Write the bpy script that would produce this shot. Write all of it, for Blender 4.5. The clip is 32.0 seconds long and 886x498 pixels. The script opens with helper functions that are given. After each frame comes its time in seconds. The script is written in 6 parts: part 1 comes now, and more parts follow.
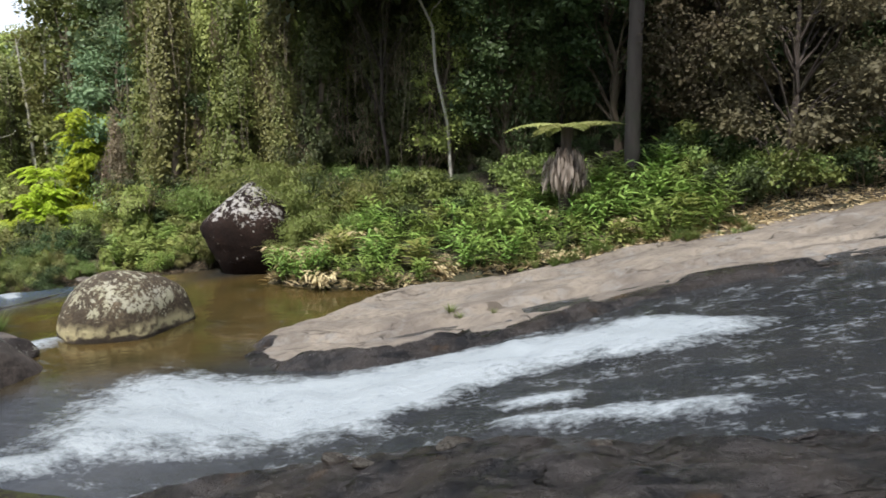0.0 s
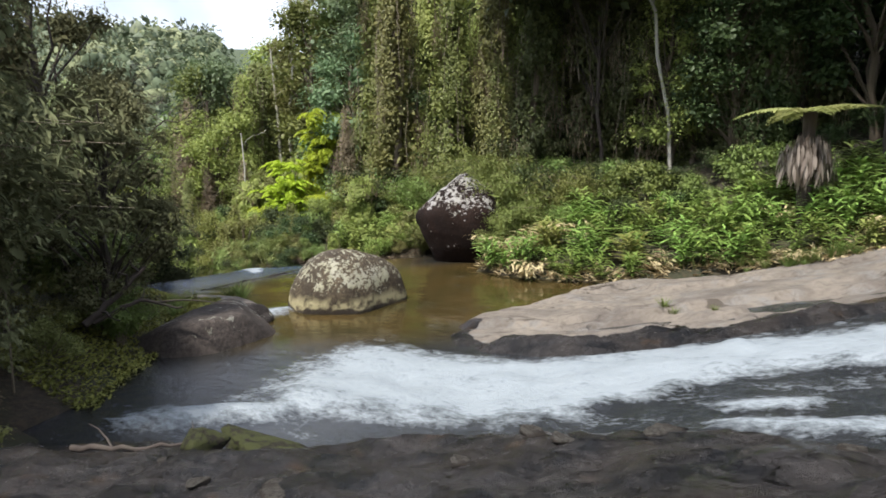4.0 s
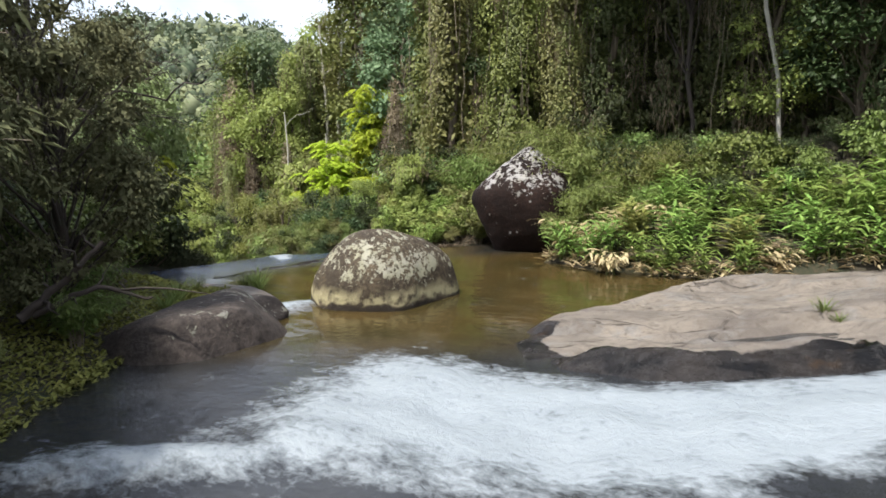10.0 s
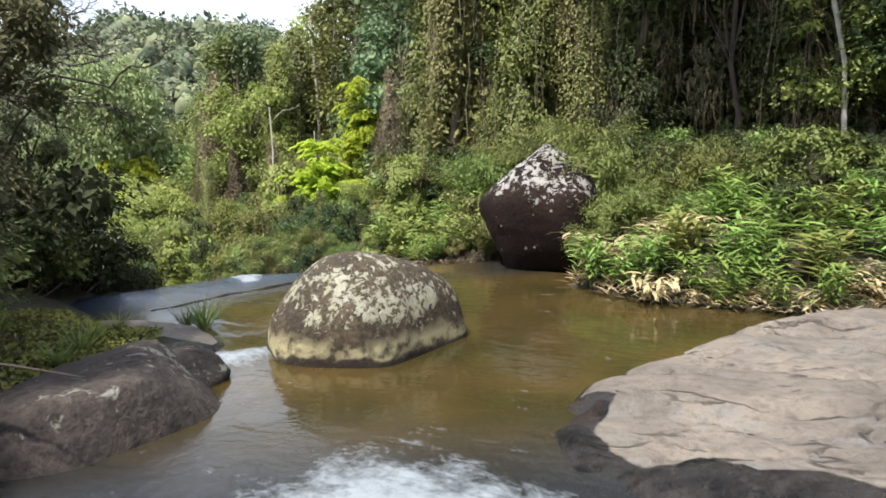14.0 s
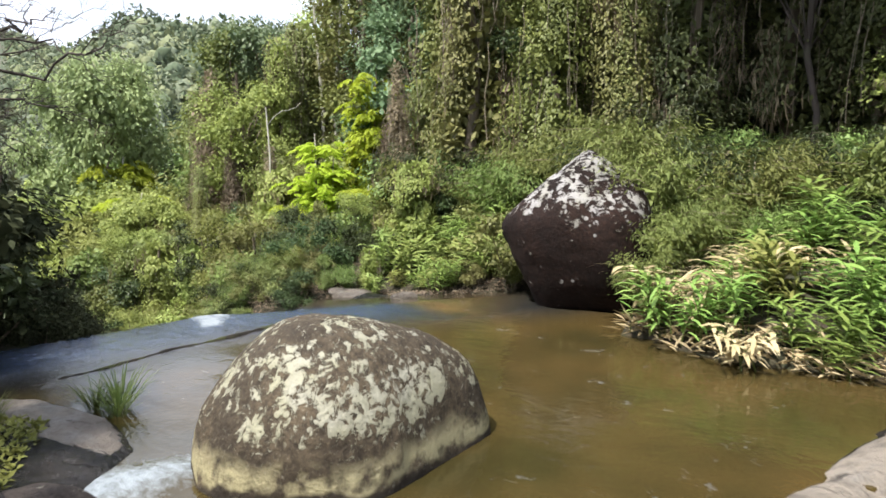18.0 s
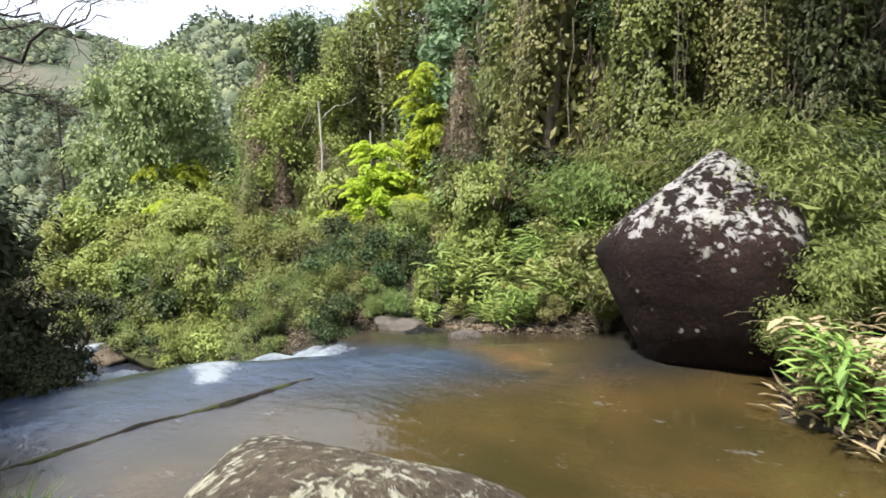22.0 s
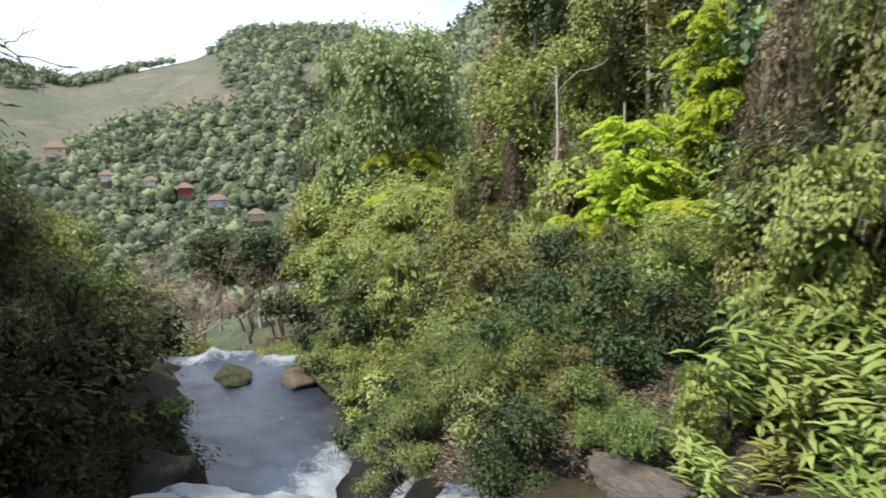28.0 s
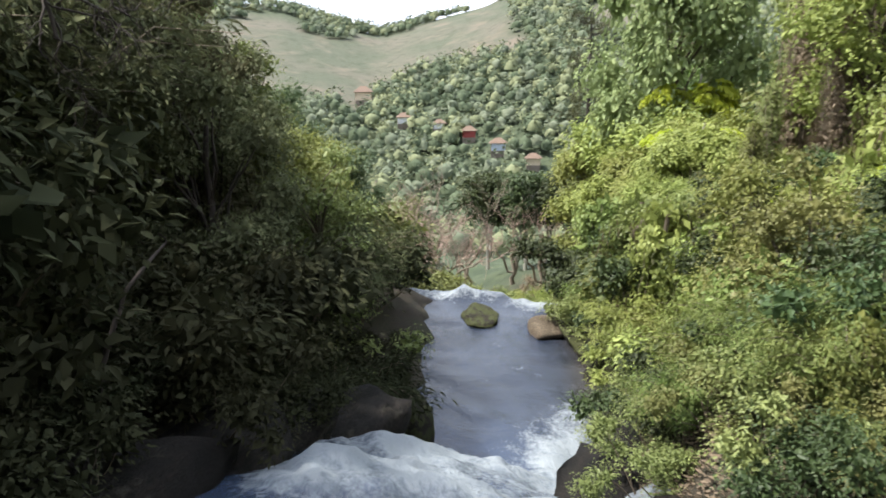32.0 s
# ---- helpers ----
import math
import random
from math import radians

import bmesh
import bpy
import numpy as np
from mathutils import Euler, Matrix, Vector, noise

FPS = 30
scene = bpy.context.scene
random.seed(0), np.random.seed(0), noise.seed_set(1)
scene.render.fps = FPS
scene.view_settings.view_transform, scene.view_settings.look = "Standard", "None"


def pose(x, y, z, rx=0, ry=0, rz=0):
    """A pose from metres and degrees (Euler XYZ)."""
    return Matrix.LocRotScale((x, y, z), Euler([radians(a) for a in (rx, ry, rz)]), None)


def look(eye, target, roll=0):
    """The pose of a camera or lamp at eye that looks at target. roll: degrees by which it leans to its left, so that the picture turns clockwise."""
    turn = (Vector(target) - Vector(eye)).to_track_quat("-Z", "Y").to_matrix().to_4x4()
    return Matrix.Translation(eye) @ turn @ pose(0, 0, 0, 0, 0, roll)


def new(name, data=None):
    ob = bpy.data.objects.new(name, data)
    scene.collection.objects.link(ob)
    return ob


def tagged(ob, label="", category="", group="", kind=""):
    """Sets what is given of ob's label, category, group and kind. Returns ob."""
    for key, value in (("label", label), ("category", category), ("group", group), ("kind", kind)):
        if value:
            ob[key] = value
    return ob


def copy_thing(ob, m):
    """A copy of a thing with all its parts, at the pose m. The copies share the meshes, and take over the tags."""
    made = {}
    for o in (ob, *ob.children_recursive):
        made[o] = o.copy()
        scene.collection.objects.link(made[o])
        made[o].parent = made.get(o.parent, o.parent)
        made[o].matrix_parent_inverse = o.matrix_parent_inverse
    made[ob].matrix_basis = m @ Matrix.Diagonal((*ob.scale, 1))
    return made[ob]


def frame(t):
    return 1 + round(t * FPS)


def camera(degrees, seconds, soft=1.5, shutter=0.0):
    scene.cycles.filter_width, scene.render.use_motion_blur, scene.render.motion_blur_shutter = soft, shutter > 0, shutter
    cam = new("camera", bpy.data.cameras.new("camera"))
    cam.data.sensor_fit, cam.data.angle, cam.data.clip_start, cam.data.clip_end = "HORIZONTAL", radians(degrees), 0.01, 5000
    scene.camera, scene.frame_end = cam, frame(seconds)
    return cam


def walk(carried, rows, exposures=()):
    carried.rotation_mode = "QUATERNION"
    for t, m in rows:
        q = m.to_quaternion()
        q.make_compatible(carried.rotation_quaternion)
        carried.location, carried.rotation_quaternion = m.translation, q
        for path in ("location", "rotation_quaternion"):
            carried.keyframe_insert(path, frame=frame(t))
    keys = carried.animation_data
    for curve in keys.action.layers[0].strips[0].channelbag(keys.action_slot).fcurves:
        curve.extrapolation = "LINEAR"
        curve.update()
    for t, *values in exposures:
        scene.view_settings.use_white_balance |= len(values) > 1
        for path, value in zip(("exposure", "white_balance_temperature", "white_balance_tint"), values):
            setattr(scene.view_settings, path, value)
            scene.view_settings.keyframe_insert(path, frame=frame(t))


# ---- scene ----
cam = camera(66.2, 32.0, 1.65, 0.7)
METRES, EYE, TILT, LEAN, TURN = 20.0, 3.42, -8.0, 0.0, 0.0
ROWS = [
    (0.0, 0.0, 0.0, 0.0, 0.0, 0.0, -0.0),
    (0.5, -0.0011, 0.0052, 0.0007, 1.56, 0.03, -0.22),
    (1.0, -0.002, 0.0101, 0.0018, 3.66, 0.01, -0.48),
    (1.5, -0.0028, 0.0127, 0.0, 5.96, -0.01, -0.78),
    (2.0, -0.003, 0.0134, -0.0025, 8.41, -0.05, -1.13),
    (2.5, -0.0026, 0.0134, -0.005, 10.86, -0.08, -1.44),
    (3.0, -0.002, 0.0129, -0.0076, 13.3, -0.12, -1.76),
    (3.5, -0.0015, 0.0126, -0.0108, 15.71, -0.16, -2.1),
    (4.0, -0.001, 0.013, -0.0141, 17.46, -0.19, -2.35),
    (4.5, -0.0017, 0.0156, -0.0165, 18.08, -0.23, -2.46),
    (6.5, -0.011, 0.0494, -0.0227, 19.9, -0.41, -2.73),
    (7.0, -0.0155, 0.0623, -0.0236, 20.33, -0.48, -2.81),
    (7.5, -0.0206, 0.0762, -0.0245, 20.76, -0.52, -2.87),
    (8.0, -0.0265, 0.0908, -0.0252, 21.15, -0.58, -2.95),
    (8.5, -0.0323, 0.1069, -0.026, 21.56, -0.61, -3.01),
    (9.0, -0.0385, 0.123, -0.0267, 21.89, -0.64, -3.07),
    (9.5, -0.0449, 0.1396, -0.0271, 22.03, -0.69, -3.11),
    (10.0, -0.0515, 0.1561, -0.0275, 22.15, -0.7, -3.13),
    (10.5, -0.0583, 0.173, -0.0274, 22.23, -0.71, -3.18),
    (11.0, -0.0652, 0.1889, -0.0253, 22.23, -0.72, -3.18),
    (11.5, -0.0726, 0.2059, -0.0234, 22.22, -0.7, -3.2),
    (12.0, -0.0799, 0.2226, -0.0211, 22.21, -0.7, -3.21),
    (12.5, -0.0869, 0.2393, -0.0189, 22.22, -0.69, -3.23),
    (13.0, -0.0939, 0.2558, -0.0165, 22.21, -0.67, -3.23),
    (13.5, -0.1005, 0.2724, -0.0141, 22.22, -0.65, -3.23),
    (14.0, -0.1076, 0.2891, -0.0115, 22.22, -0.62, -3.22),
    (14.5, -0.1144, 0.3058, -0.0087, 22.22, -0.59, -3.24),
    (16.5, -0.1403, 0.3712, 0.0037, 22.49, -0.5, -3.24),
    (17.0, -0.1471, 0.3872, 0.0066, 22.62, -0.49, -3.25),
    (17.5, -0.1539, 0.4029, 0.0093, 23.06, -0.5, -3.3),
    (18.0, -0.1607, 0.4187, 0.012, 23.53, -0.52, -3.36),
    (18.5, -0.1679, 0.4343, 0.0146, 23.99, -0.56, -3.47),
    (19.0, -0.1754, 0.4496, 0.0172, 24.53, -0.58, -3.6),
    (19.5, -0.1829, 0.4647, 0.0196, 25.09, -0.64, -3.67),
    (20.0, -0.1903, 0.4803, 0.0217, 25.65, -0.7, -3.79),
    (20.5, -0.1982, 0.4957, 0.0238, 26.22, -0.76, -3.87),
    (21.0, -0.2063, 0.5112, 0.0263, 27.06, -0.83, -3.93),
    (21.5, -0.214, 0.5264, 0.0283, 28.06, -0.9, -4.07),
    (22.0, -0.2214, 0.541, 0.0308, 29.06, -1.0, -4.15),
    (22.5, -0.2292, 0.5564, 0.0332, 30.08, -1.07, -4.27),
    (23.0, -0.2388, 0.5745, 0.0365, 31.09, -1.16, -4.36),
    (23.5, -0.2504, 0.5958, 0.0401, 32.11, -1.24, -4.47),
    (24.0, -0.2632, 0.6184, 0.0438, 33.13, -1.35, -4.58),
    (24.5, -0.2766, 0.6419, 0.0471, 34.13, -1.48, -4.69),
    (26.5, -0.3387, 0.7399, 0.0611, 42.25, -2.85, -5.32),
    (27.0, -0.3526, 0.7595, 0.0623, 45.25, -3.32, -5.53),
    (27.5, -0.3655, 0.7773, 0.0628, 48.21, -3.76, -5.74),
    (28.0, -0.3781, 0.793, 0.0627, 51.21, -4.19, -5.94),
    (28.5, -0.388, 0.8049, 0.0613, 54.13, -4.74, -6.15),
    (29.0, -0.3973, 0.8153, 0.0605, 57.13, -5.64, -6.27),
    (29.5, -0.4054, 0.8238, 0.0585, 60.08, -6.53, -6.48),
    (30.0, -0.4141, 0.8311, 0.0565, 63.08, -7.47, -6.67),
    (30.5, -0.4227, 0.8377, 0.0541, 66.05, -8.41, -6.85),
    (31.0, -0.431, 0.8434, 0.052, 69.0, -9.39, -7.02),
    (31.5, -0.439, 0.8487, 0.0494, 71.97, -10.37, -7.14),
    (32.0, -0.4471, 0.8533, 0.0469, 74.4, -11.3, -7.26),
]
EXPOSURE = [(0, 0.44), (4.5, 0.48), (9, 0.58), (13, 0.66), (17, 0.84), (20, 0.84), (24, 0.82), (27, 0.5), (30, 0.48), (32, 0.84)]
walk(cam, [(t, pose(0, 0, EYE, TILT, LEAN, TURN) @ pose(METRES * x, METRES * y, METRES * z, 90 + pitch, roll, yaw)) for t, x, y, z, yaw, pitch, roll in ROWS], EXPOSURE)

# ---- world and sun ----
SUN_AZ, SUN_EL = radians(-160), radians(60)      # compass turn from +y towards +x, height
world = bpy.data.worlds.new("world")
scene.world = world
world.use_nodes = True
wn, wl = world.node_tree.nodes, world.node_tree.links
sky = wn.new("ShaderNodeTexSky")
sky.sky_type, sky.sun_disc, sky.sun_elevation, sky.sun_rotation = "NISHITA", False, SUN_EL, SUN_AZ
sky.dust_density, sky.air_density = 3.0, 1.2
cloud = wn.new("ShaderNodeTexNoise")
cloud.inputs["Scale"].default_value, cloud.inputs["Detail"].default_value = 2.2, 6.0
cloud_ramp = wn.new("ShaderNodeValToRGB")
cloud_ramp.color_ramp.elements[0].position, cloud_ramp.color_ramp.elements[1].position = 0.30, 0.56
cloud_mix = wn.new("ShaderNodeMix")
cloud_mix.data_type = "RGBA"
cloud_mix.inputs["B"].default_value = (10.0, 10.9, 12.8, 1)
wl.new(cloud.outputs["Fac"], cloud_ramp.inputs["Fac"])
wl.new(cloud_ramp.outputs["Color"], cloud_mix.inputs["Factor"])
wl.new(sky.outputs["Color"], cloud_mix.inputs["A"])
wl.new(cloud_mix.outputs["Result"], wn["Background"].inputs["Color"])
wn["Background"].inputs["Strength"].default_value = 0.105
sun_data = bpy.data.lights.new("sun", "SUN")
sun_data.energy, sun_data.angle, sun_data.color = 5.0, radians(2.0), (1.0, 0.955, 0.88)
sun = new("sun", sun_data)
to_sun = Vector((math.sin(SUN_AZ) * math.cos(SUN_EL), math.cos(SUN_AZ) * math.cos(SUN_EL), math.sin(SUN_EL)))
sun.matrix_world = look(to_sun * 60, (0, 0, 0))


# ---- materials ----
class Mat:
    """A node material with short calls for its nodes."""

    def __init__(self, name):
        self.m = bpy.data.materials.new(name)
        self.m.use_nodes = True
        self.nt = self.m.node_tree
        self.bsdf = self.nt.nodes["Principled BSDF"]
        self.out = self.nt.nodes["Material Output"]

    def node(self, kind, **sockets):
        n = self.nt.nodes.new(kind)
        for key, v in sockets.items():
            self.put(n.inputs[key.replace("_", " ")], v)
        return n

    def put(self, socket, v):
        if isinstance(v, bpy.types.NodeSocket):
            self.nt.links.new(v, socket)
        else:
            socket.default_value = (*v, 1) if socket.type == "RGBA" and len(v) == 3 else v

    def set(self, **sockets):
        for key, v in sockets.items():
            self.put(self.bsdf.inputs[key.replace("_", " ")], v)

    def coord(self, stretch=(1, 1, 1), which="Object"):
        c = self.node("ShaderNodeTexCoord").outputs[which]
        return self.node("ShaderNodeMapping", Vector=c, Scale=stretch).outputs["Vector"]

    def attr(self, name, out="Fac"):
        a = self.node("ShaderNodeAttribute")
        a.attribute_name = name
        return a.outputs[out]

    def noise(self, vec, scale, detail=4.0, rough=0.55, warp=0.0):
        return self.node("ShaderNodeTexNoise", Vector=vec, Scale=scale, Detail=detail, Roughness=rough, Distortion=warp).outputs["Fac"]

    def ramp(self, fac, lo, hi, a=(0, 0, 0), b=(1, 1, 1)):
        r = self.node("ShaderNodeValToRGB", Fac=fac)
        e = r.color_ramp.elements
        e[0].position, e[1].position, e[0].color, e[1].color = lo, hi, (*a, 1), (*b, 1)
        return r.outputs["Color"]

    def mix(self, fac, a, b, blend="MIX"):
        n = self.node("ShaderNodeMix")
        n.data_type, n.blend_type = "RGBA", blend
        self.put(n.inputs["Factor"], fac)
        self.put(n.inputs["A"], a)
        self.put(n.inputs["B"], b)
        return n.outputs["Result"]

    def math(self, op, a, b=0.0):
        n = self.nt.nodes.new("ShaderNodeMath")
        n.operation = op
        self.put(n.inputs[0], a)
        self.put(n.inputs[1], b)
        return n.outputs[0]

    def bump(self, height, strength, distance=0.05):
        self.set(Normal=self.node("ShaderNodeBump", Height=height, Strength=strength, Distance=distance).outputs["Normal"])


def foliage(name, low, high, gloss=0.45, through_light=0.25, hue=0.03, shine=0.22, vivid=0.86):
    """Leaves: colour by leaf and by plant, a little light shining through."""
    k = Mat(name)
    island = k.node("ShaderNodeNewGeometry").outputs["Random Per Island"]
    plant = k.node("ShaderNodeObjectInfo").outputs["Random"]
    patch = k.noise(k.coord(), 0.8, 3)
    c = k.mix(k.math("ADD", k.math("MULTIPLY", island, 0.6), k.math("MULTIPLY", k.ramp(patch, 0.35, 0.65), 0.4)), low, high)
    hsv = k.node("ShaderNodeHueSaturation", Color=c, Saturation=vivid)
    k.put(hsv.inputs["Hue"], k.math("ADD", k.math("MULTIPLY", plant, 2 * hue), 0.489 - hue))
    k.put(hsv.inputs["Value"], k.math("ADD", k.math("MULTIPLY", plant, 0.5), 0.75))
    k.set(Base_Color=hsv.outputs["Color"], Roughness=gloss)
    k.bsdf.inputs["Specular IOR Level"].default_value = shine
    lit = k.node("ShaderNodeBsdfTranslucent", Color=hsv.outputs["Color"])
    blend = k.node("ShaderNodeMixShader", Fac=through_light)
    k.put(blend.inputs[1], k.bsdf.outputs[0])
    k.put(blend.inputs[2], lit.outputs[0])
    k.put(k.out.inputs["Surface"], blend.outputs[0])
    return k.m


def bark(name, low, high, scale=6.0):
    k = Mat(name)
    v = k.coord((1, 1, 0.25))
    n = k.noise(v, scale, 6, 0.65)
    moss = k.ramp(k.noise(k.coord(), 1.3, 3), 0.55, 0.7)
    c = k.mix(k.math("MULTIPLY", moss, 0.5), k.mix(n, low, high), (0.05, 0.065, 0.03))
    k.set(Base_Color=c, Roughness=0.9)
    k.bump(n, 0.6, 0.04)
    return k.m


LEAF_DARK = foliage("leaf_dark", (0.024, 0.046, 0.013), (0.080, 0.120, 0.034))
# green darkened for the shade in the hollow of the far bank
LEAF_HOLLOW = foliage("leaf_hollow_shade", (0.041, 0.067, 0.016), (0.128, 0.171, 0.046))
LEAF_MID = foliage("leaf_mid", (0.080, 0.132, 0.020), (0.215, 0.290, 0.056))
LEAF_GREY = foliage("leaf_grey_green", (0.065, 0.115, 0.045), (0.180, 0.250, 0.110), 0.4)
LEAF_OLIVE = foliage("leaf_olive", (0.105, 0.132, 0.025), (0.270, 0.295, 0.078))
LEAF_BRIGHT = foliage("leaf_yellow_green", (0.230, 0.330, 0.015), (0.430, 0.530, 0.036), 0.5, 0.5, 0.015, vivid=0.95)
LEAF_BAMBOO = foliage("leaf_bamboo", (0.105, 0.165, 0.025), (0.260, 0.330, 0.070), 0.55, 0.3)
LEAF_GINGER = foliage("leaf_ginger", (0.095, 0.200, 0.020), (0.300, 0.450, 0.070), 0.34, 0.3, 0.02, vivid=0.86)
LEAF_PALE = foliage("leaf_pale_green", (0.160, 0.245, 0.070), (0.340, 0.440, 0.160), 0.6, 0.3, 0.006)
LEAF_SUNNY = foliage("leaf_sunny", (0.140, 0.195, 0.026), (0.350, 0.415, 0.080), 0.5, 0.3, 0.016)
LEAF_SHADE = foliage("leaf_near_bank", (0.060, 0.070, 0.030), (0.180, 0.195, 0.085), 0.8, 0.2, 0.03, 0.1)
LEAF_LIME = foliage("leaf_ginger_lime", (0.160, 0.230, 0.030), (0.360, 0.410, 0.100), 0.35, 0.3)
LEAF_DRY = foliage("leaf_dry", (0.300, 0.235, 0.100), (0.600, 0.500, 0.260), 0.8, 0.2, 0.01)
LEAF_BROWN = foliage("leaf_brown_vine", (0.150, 0.115, 0.065), (0.340, 0.275, 0.165), 0.8, 0.2, 0.01)
LEAF_FERN = foliage("leaf_fern", (0.180, 0.230, 0.050), (0.380, 0.410, 0.130), 0.5, 0.4, 0.01)
GRASS = foliage("grass", (0.070, 0.120, 0.020), (0.200, 0.260, 0.050), 0.5, 0.3, 0.02)
BARK = bark("bark_brown", (0.055, 0.040, 0.028), (0.170, 0.135, 0.095))
BARK_PALE = bark("bark_pale", (0.260, 0.240, 0.200), (0.520, 0.490, 0.430), 4)
BARK_DARK = bark("bark_dark", (0.024, 0.018, 0.015), (0.078, 0.060, 0.050), 5)
TWIG = bark("dead_twig", (0.110, 0.085, 0.060), (0.280, 0.230, 0.170), 8)


def granite():
    """Bedrock: dry grey-tan granite with cracks and stains, dark where water keeps it wet."""
    k = Mat("granite")
    v = k.coord()
    big, fine = k.noise(v, 0.7, 6, 0.6), k.noise(v, 7.0, 6, 0.7)
    grain = k.noise(v, 55.0, 3, 0.7)
    dry = k.mix(k.ramp(big, 0.36, 0.64), (0.125, 0.104, 0.088), (0.280, 0.238, 0.192))
    dry = k.mix(k.ramp(k.noise(v, 1.9, 5, 0.65), 0.52, 0.66), dry, (0.215, 0.203, 0.190))
    dry = k.mix(k.math("MULTIPLY", k.ramp(fine, 0.32, 0.52, (1, 1, 1), (0, 0, 0)), 0.75), dry, (0.085, 0.068, 0.052))
    dry = k.mix(k.math("MULTIPLY", grain, 0.35), dry, (0.16, 0.14, 0.12))
    seams = k.noise(k.coord((0.35, 1.5, 1)), 2.2, 7, 0.7, 0.6)
    dry = k.mix(k.math("MULTIPLY", k.ramp(seams, 0.55, 0.68), 0.55), dry, (0.100, 0.084, 0.070))
    pits = k.noise(k.coord((0.6, 1.3, 1)), 2.9, 3, 0.5, 0.8)
    dry = k.mix(k.math("MULTIPLY", k.ramp(pits, 0.67, 0.71), 0.8), dry, (0.060, 0.046, 0.034))
    warped = k.node("ShaderNodeVectorMath", **{})
    warped.operation = "ADD"
    k.put(warped.inputs[0], k.coord((0.45, 1.25, 1)))
    k.put(warped.inputs[1], k.node("ShaderNodeTexNoise", Vector=v, Scale=1.1, Detail=4.0).outputs["Color"])
    cell = k.node("ShaderNodeTexVoronoi", Vector=warped.outputs["Vector"], Scale=1.1)
    cell.feature = "DISTANCE_TO_EDGE"
    near_crack = k.ramp(cell.outputs["Distance"], 0.004, 0.030, (1, 1, 1), (0, 0, 0))
    crack = k.math("MULTIPLY", near_crack, k.ramp(k.noise(v, 1.6, 4), 0.50, 0.62))
    dry = k.mix(k.math("MULTIPLY", crack, 0.85), dry, (0.045, 0.035, 0.027))
    wet_c = k.mix(k.ramp(k.noise(v, 1.7, 5), 0.4, 0.65), (0.008, 0.008, 0.009), (0.026, 0.022, 0.020))
    wet_c = k.mix(k.math("MULTIPLY", k.ramp(k.noise(v, 2.3, 4), 0.60, 0.72), 0.55), wet_c, (0.070, 0.040, 0.018))
    wet_c = k.mix(k.math("MULTIPLY", k.ramp(k.noise(v, 11.0, 5, 0.72), 0.52, 0.68), 0.7), wet_c, (0.050, 0.046, 0.044))
    plate = k.ramp(k.noise(k.coord((0.7, 1.4, 1)), 1.5, 3, 0.5, 1.2), 0.50, 0.56)
    wet_c = k.mix(k.math("MULTIPLY", plate, 0.3), wet_c, (0.060, 0.054, 0.053))
    wet_c = k.mix(k.math("MULTIPLY", crack, 0.5), wet_c, (0.004, 0.004, 0.004))
    edge = k.math("ADD", k.attr("wet"), k.math("MULTIPLY", k.math("SUBTRACT", k.noise(v, 1.6, 6, 0.68), 0.5), 0.9))
    wet = k.ramp(edge, 0.44, 0.54)
    k.set(Base_Color=k.mix(wet, dry, wet_c), Roughness=k.math("ADD", 0.85, k.math("MULTIPLY", wet, k.math("ADD", -0.52, k.math("MULTIPLY", k.ramp(k.noise(v, 3.0, 5, 0.65), 0.42, 0.58), -0.20)))))
    k.set(Specular_IOR_Level=k.math("SUBTRACT", 0.5, k.math("MULTIPLY", wet, 0.28)))
    relief = k.math("SUBTRACT", k.math("ADD", k.math("MULTIPLY", fine, 0.9), k.math("MULTIPLY", grain, 0.2)), k.math("MULTIPLY", crack, 0.6))
    k.bump(k.math("ADD", relief, k.math("MULTIPLY", k.noise(v, 2.2, 4), 1.2)), 1.0, 0.09)
    return k.m


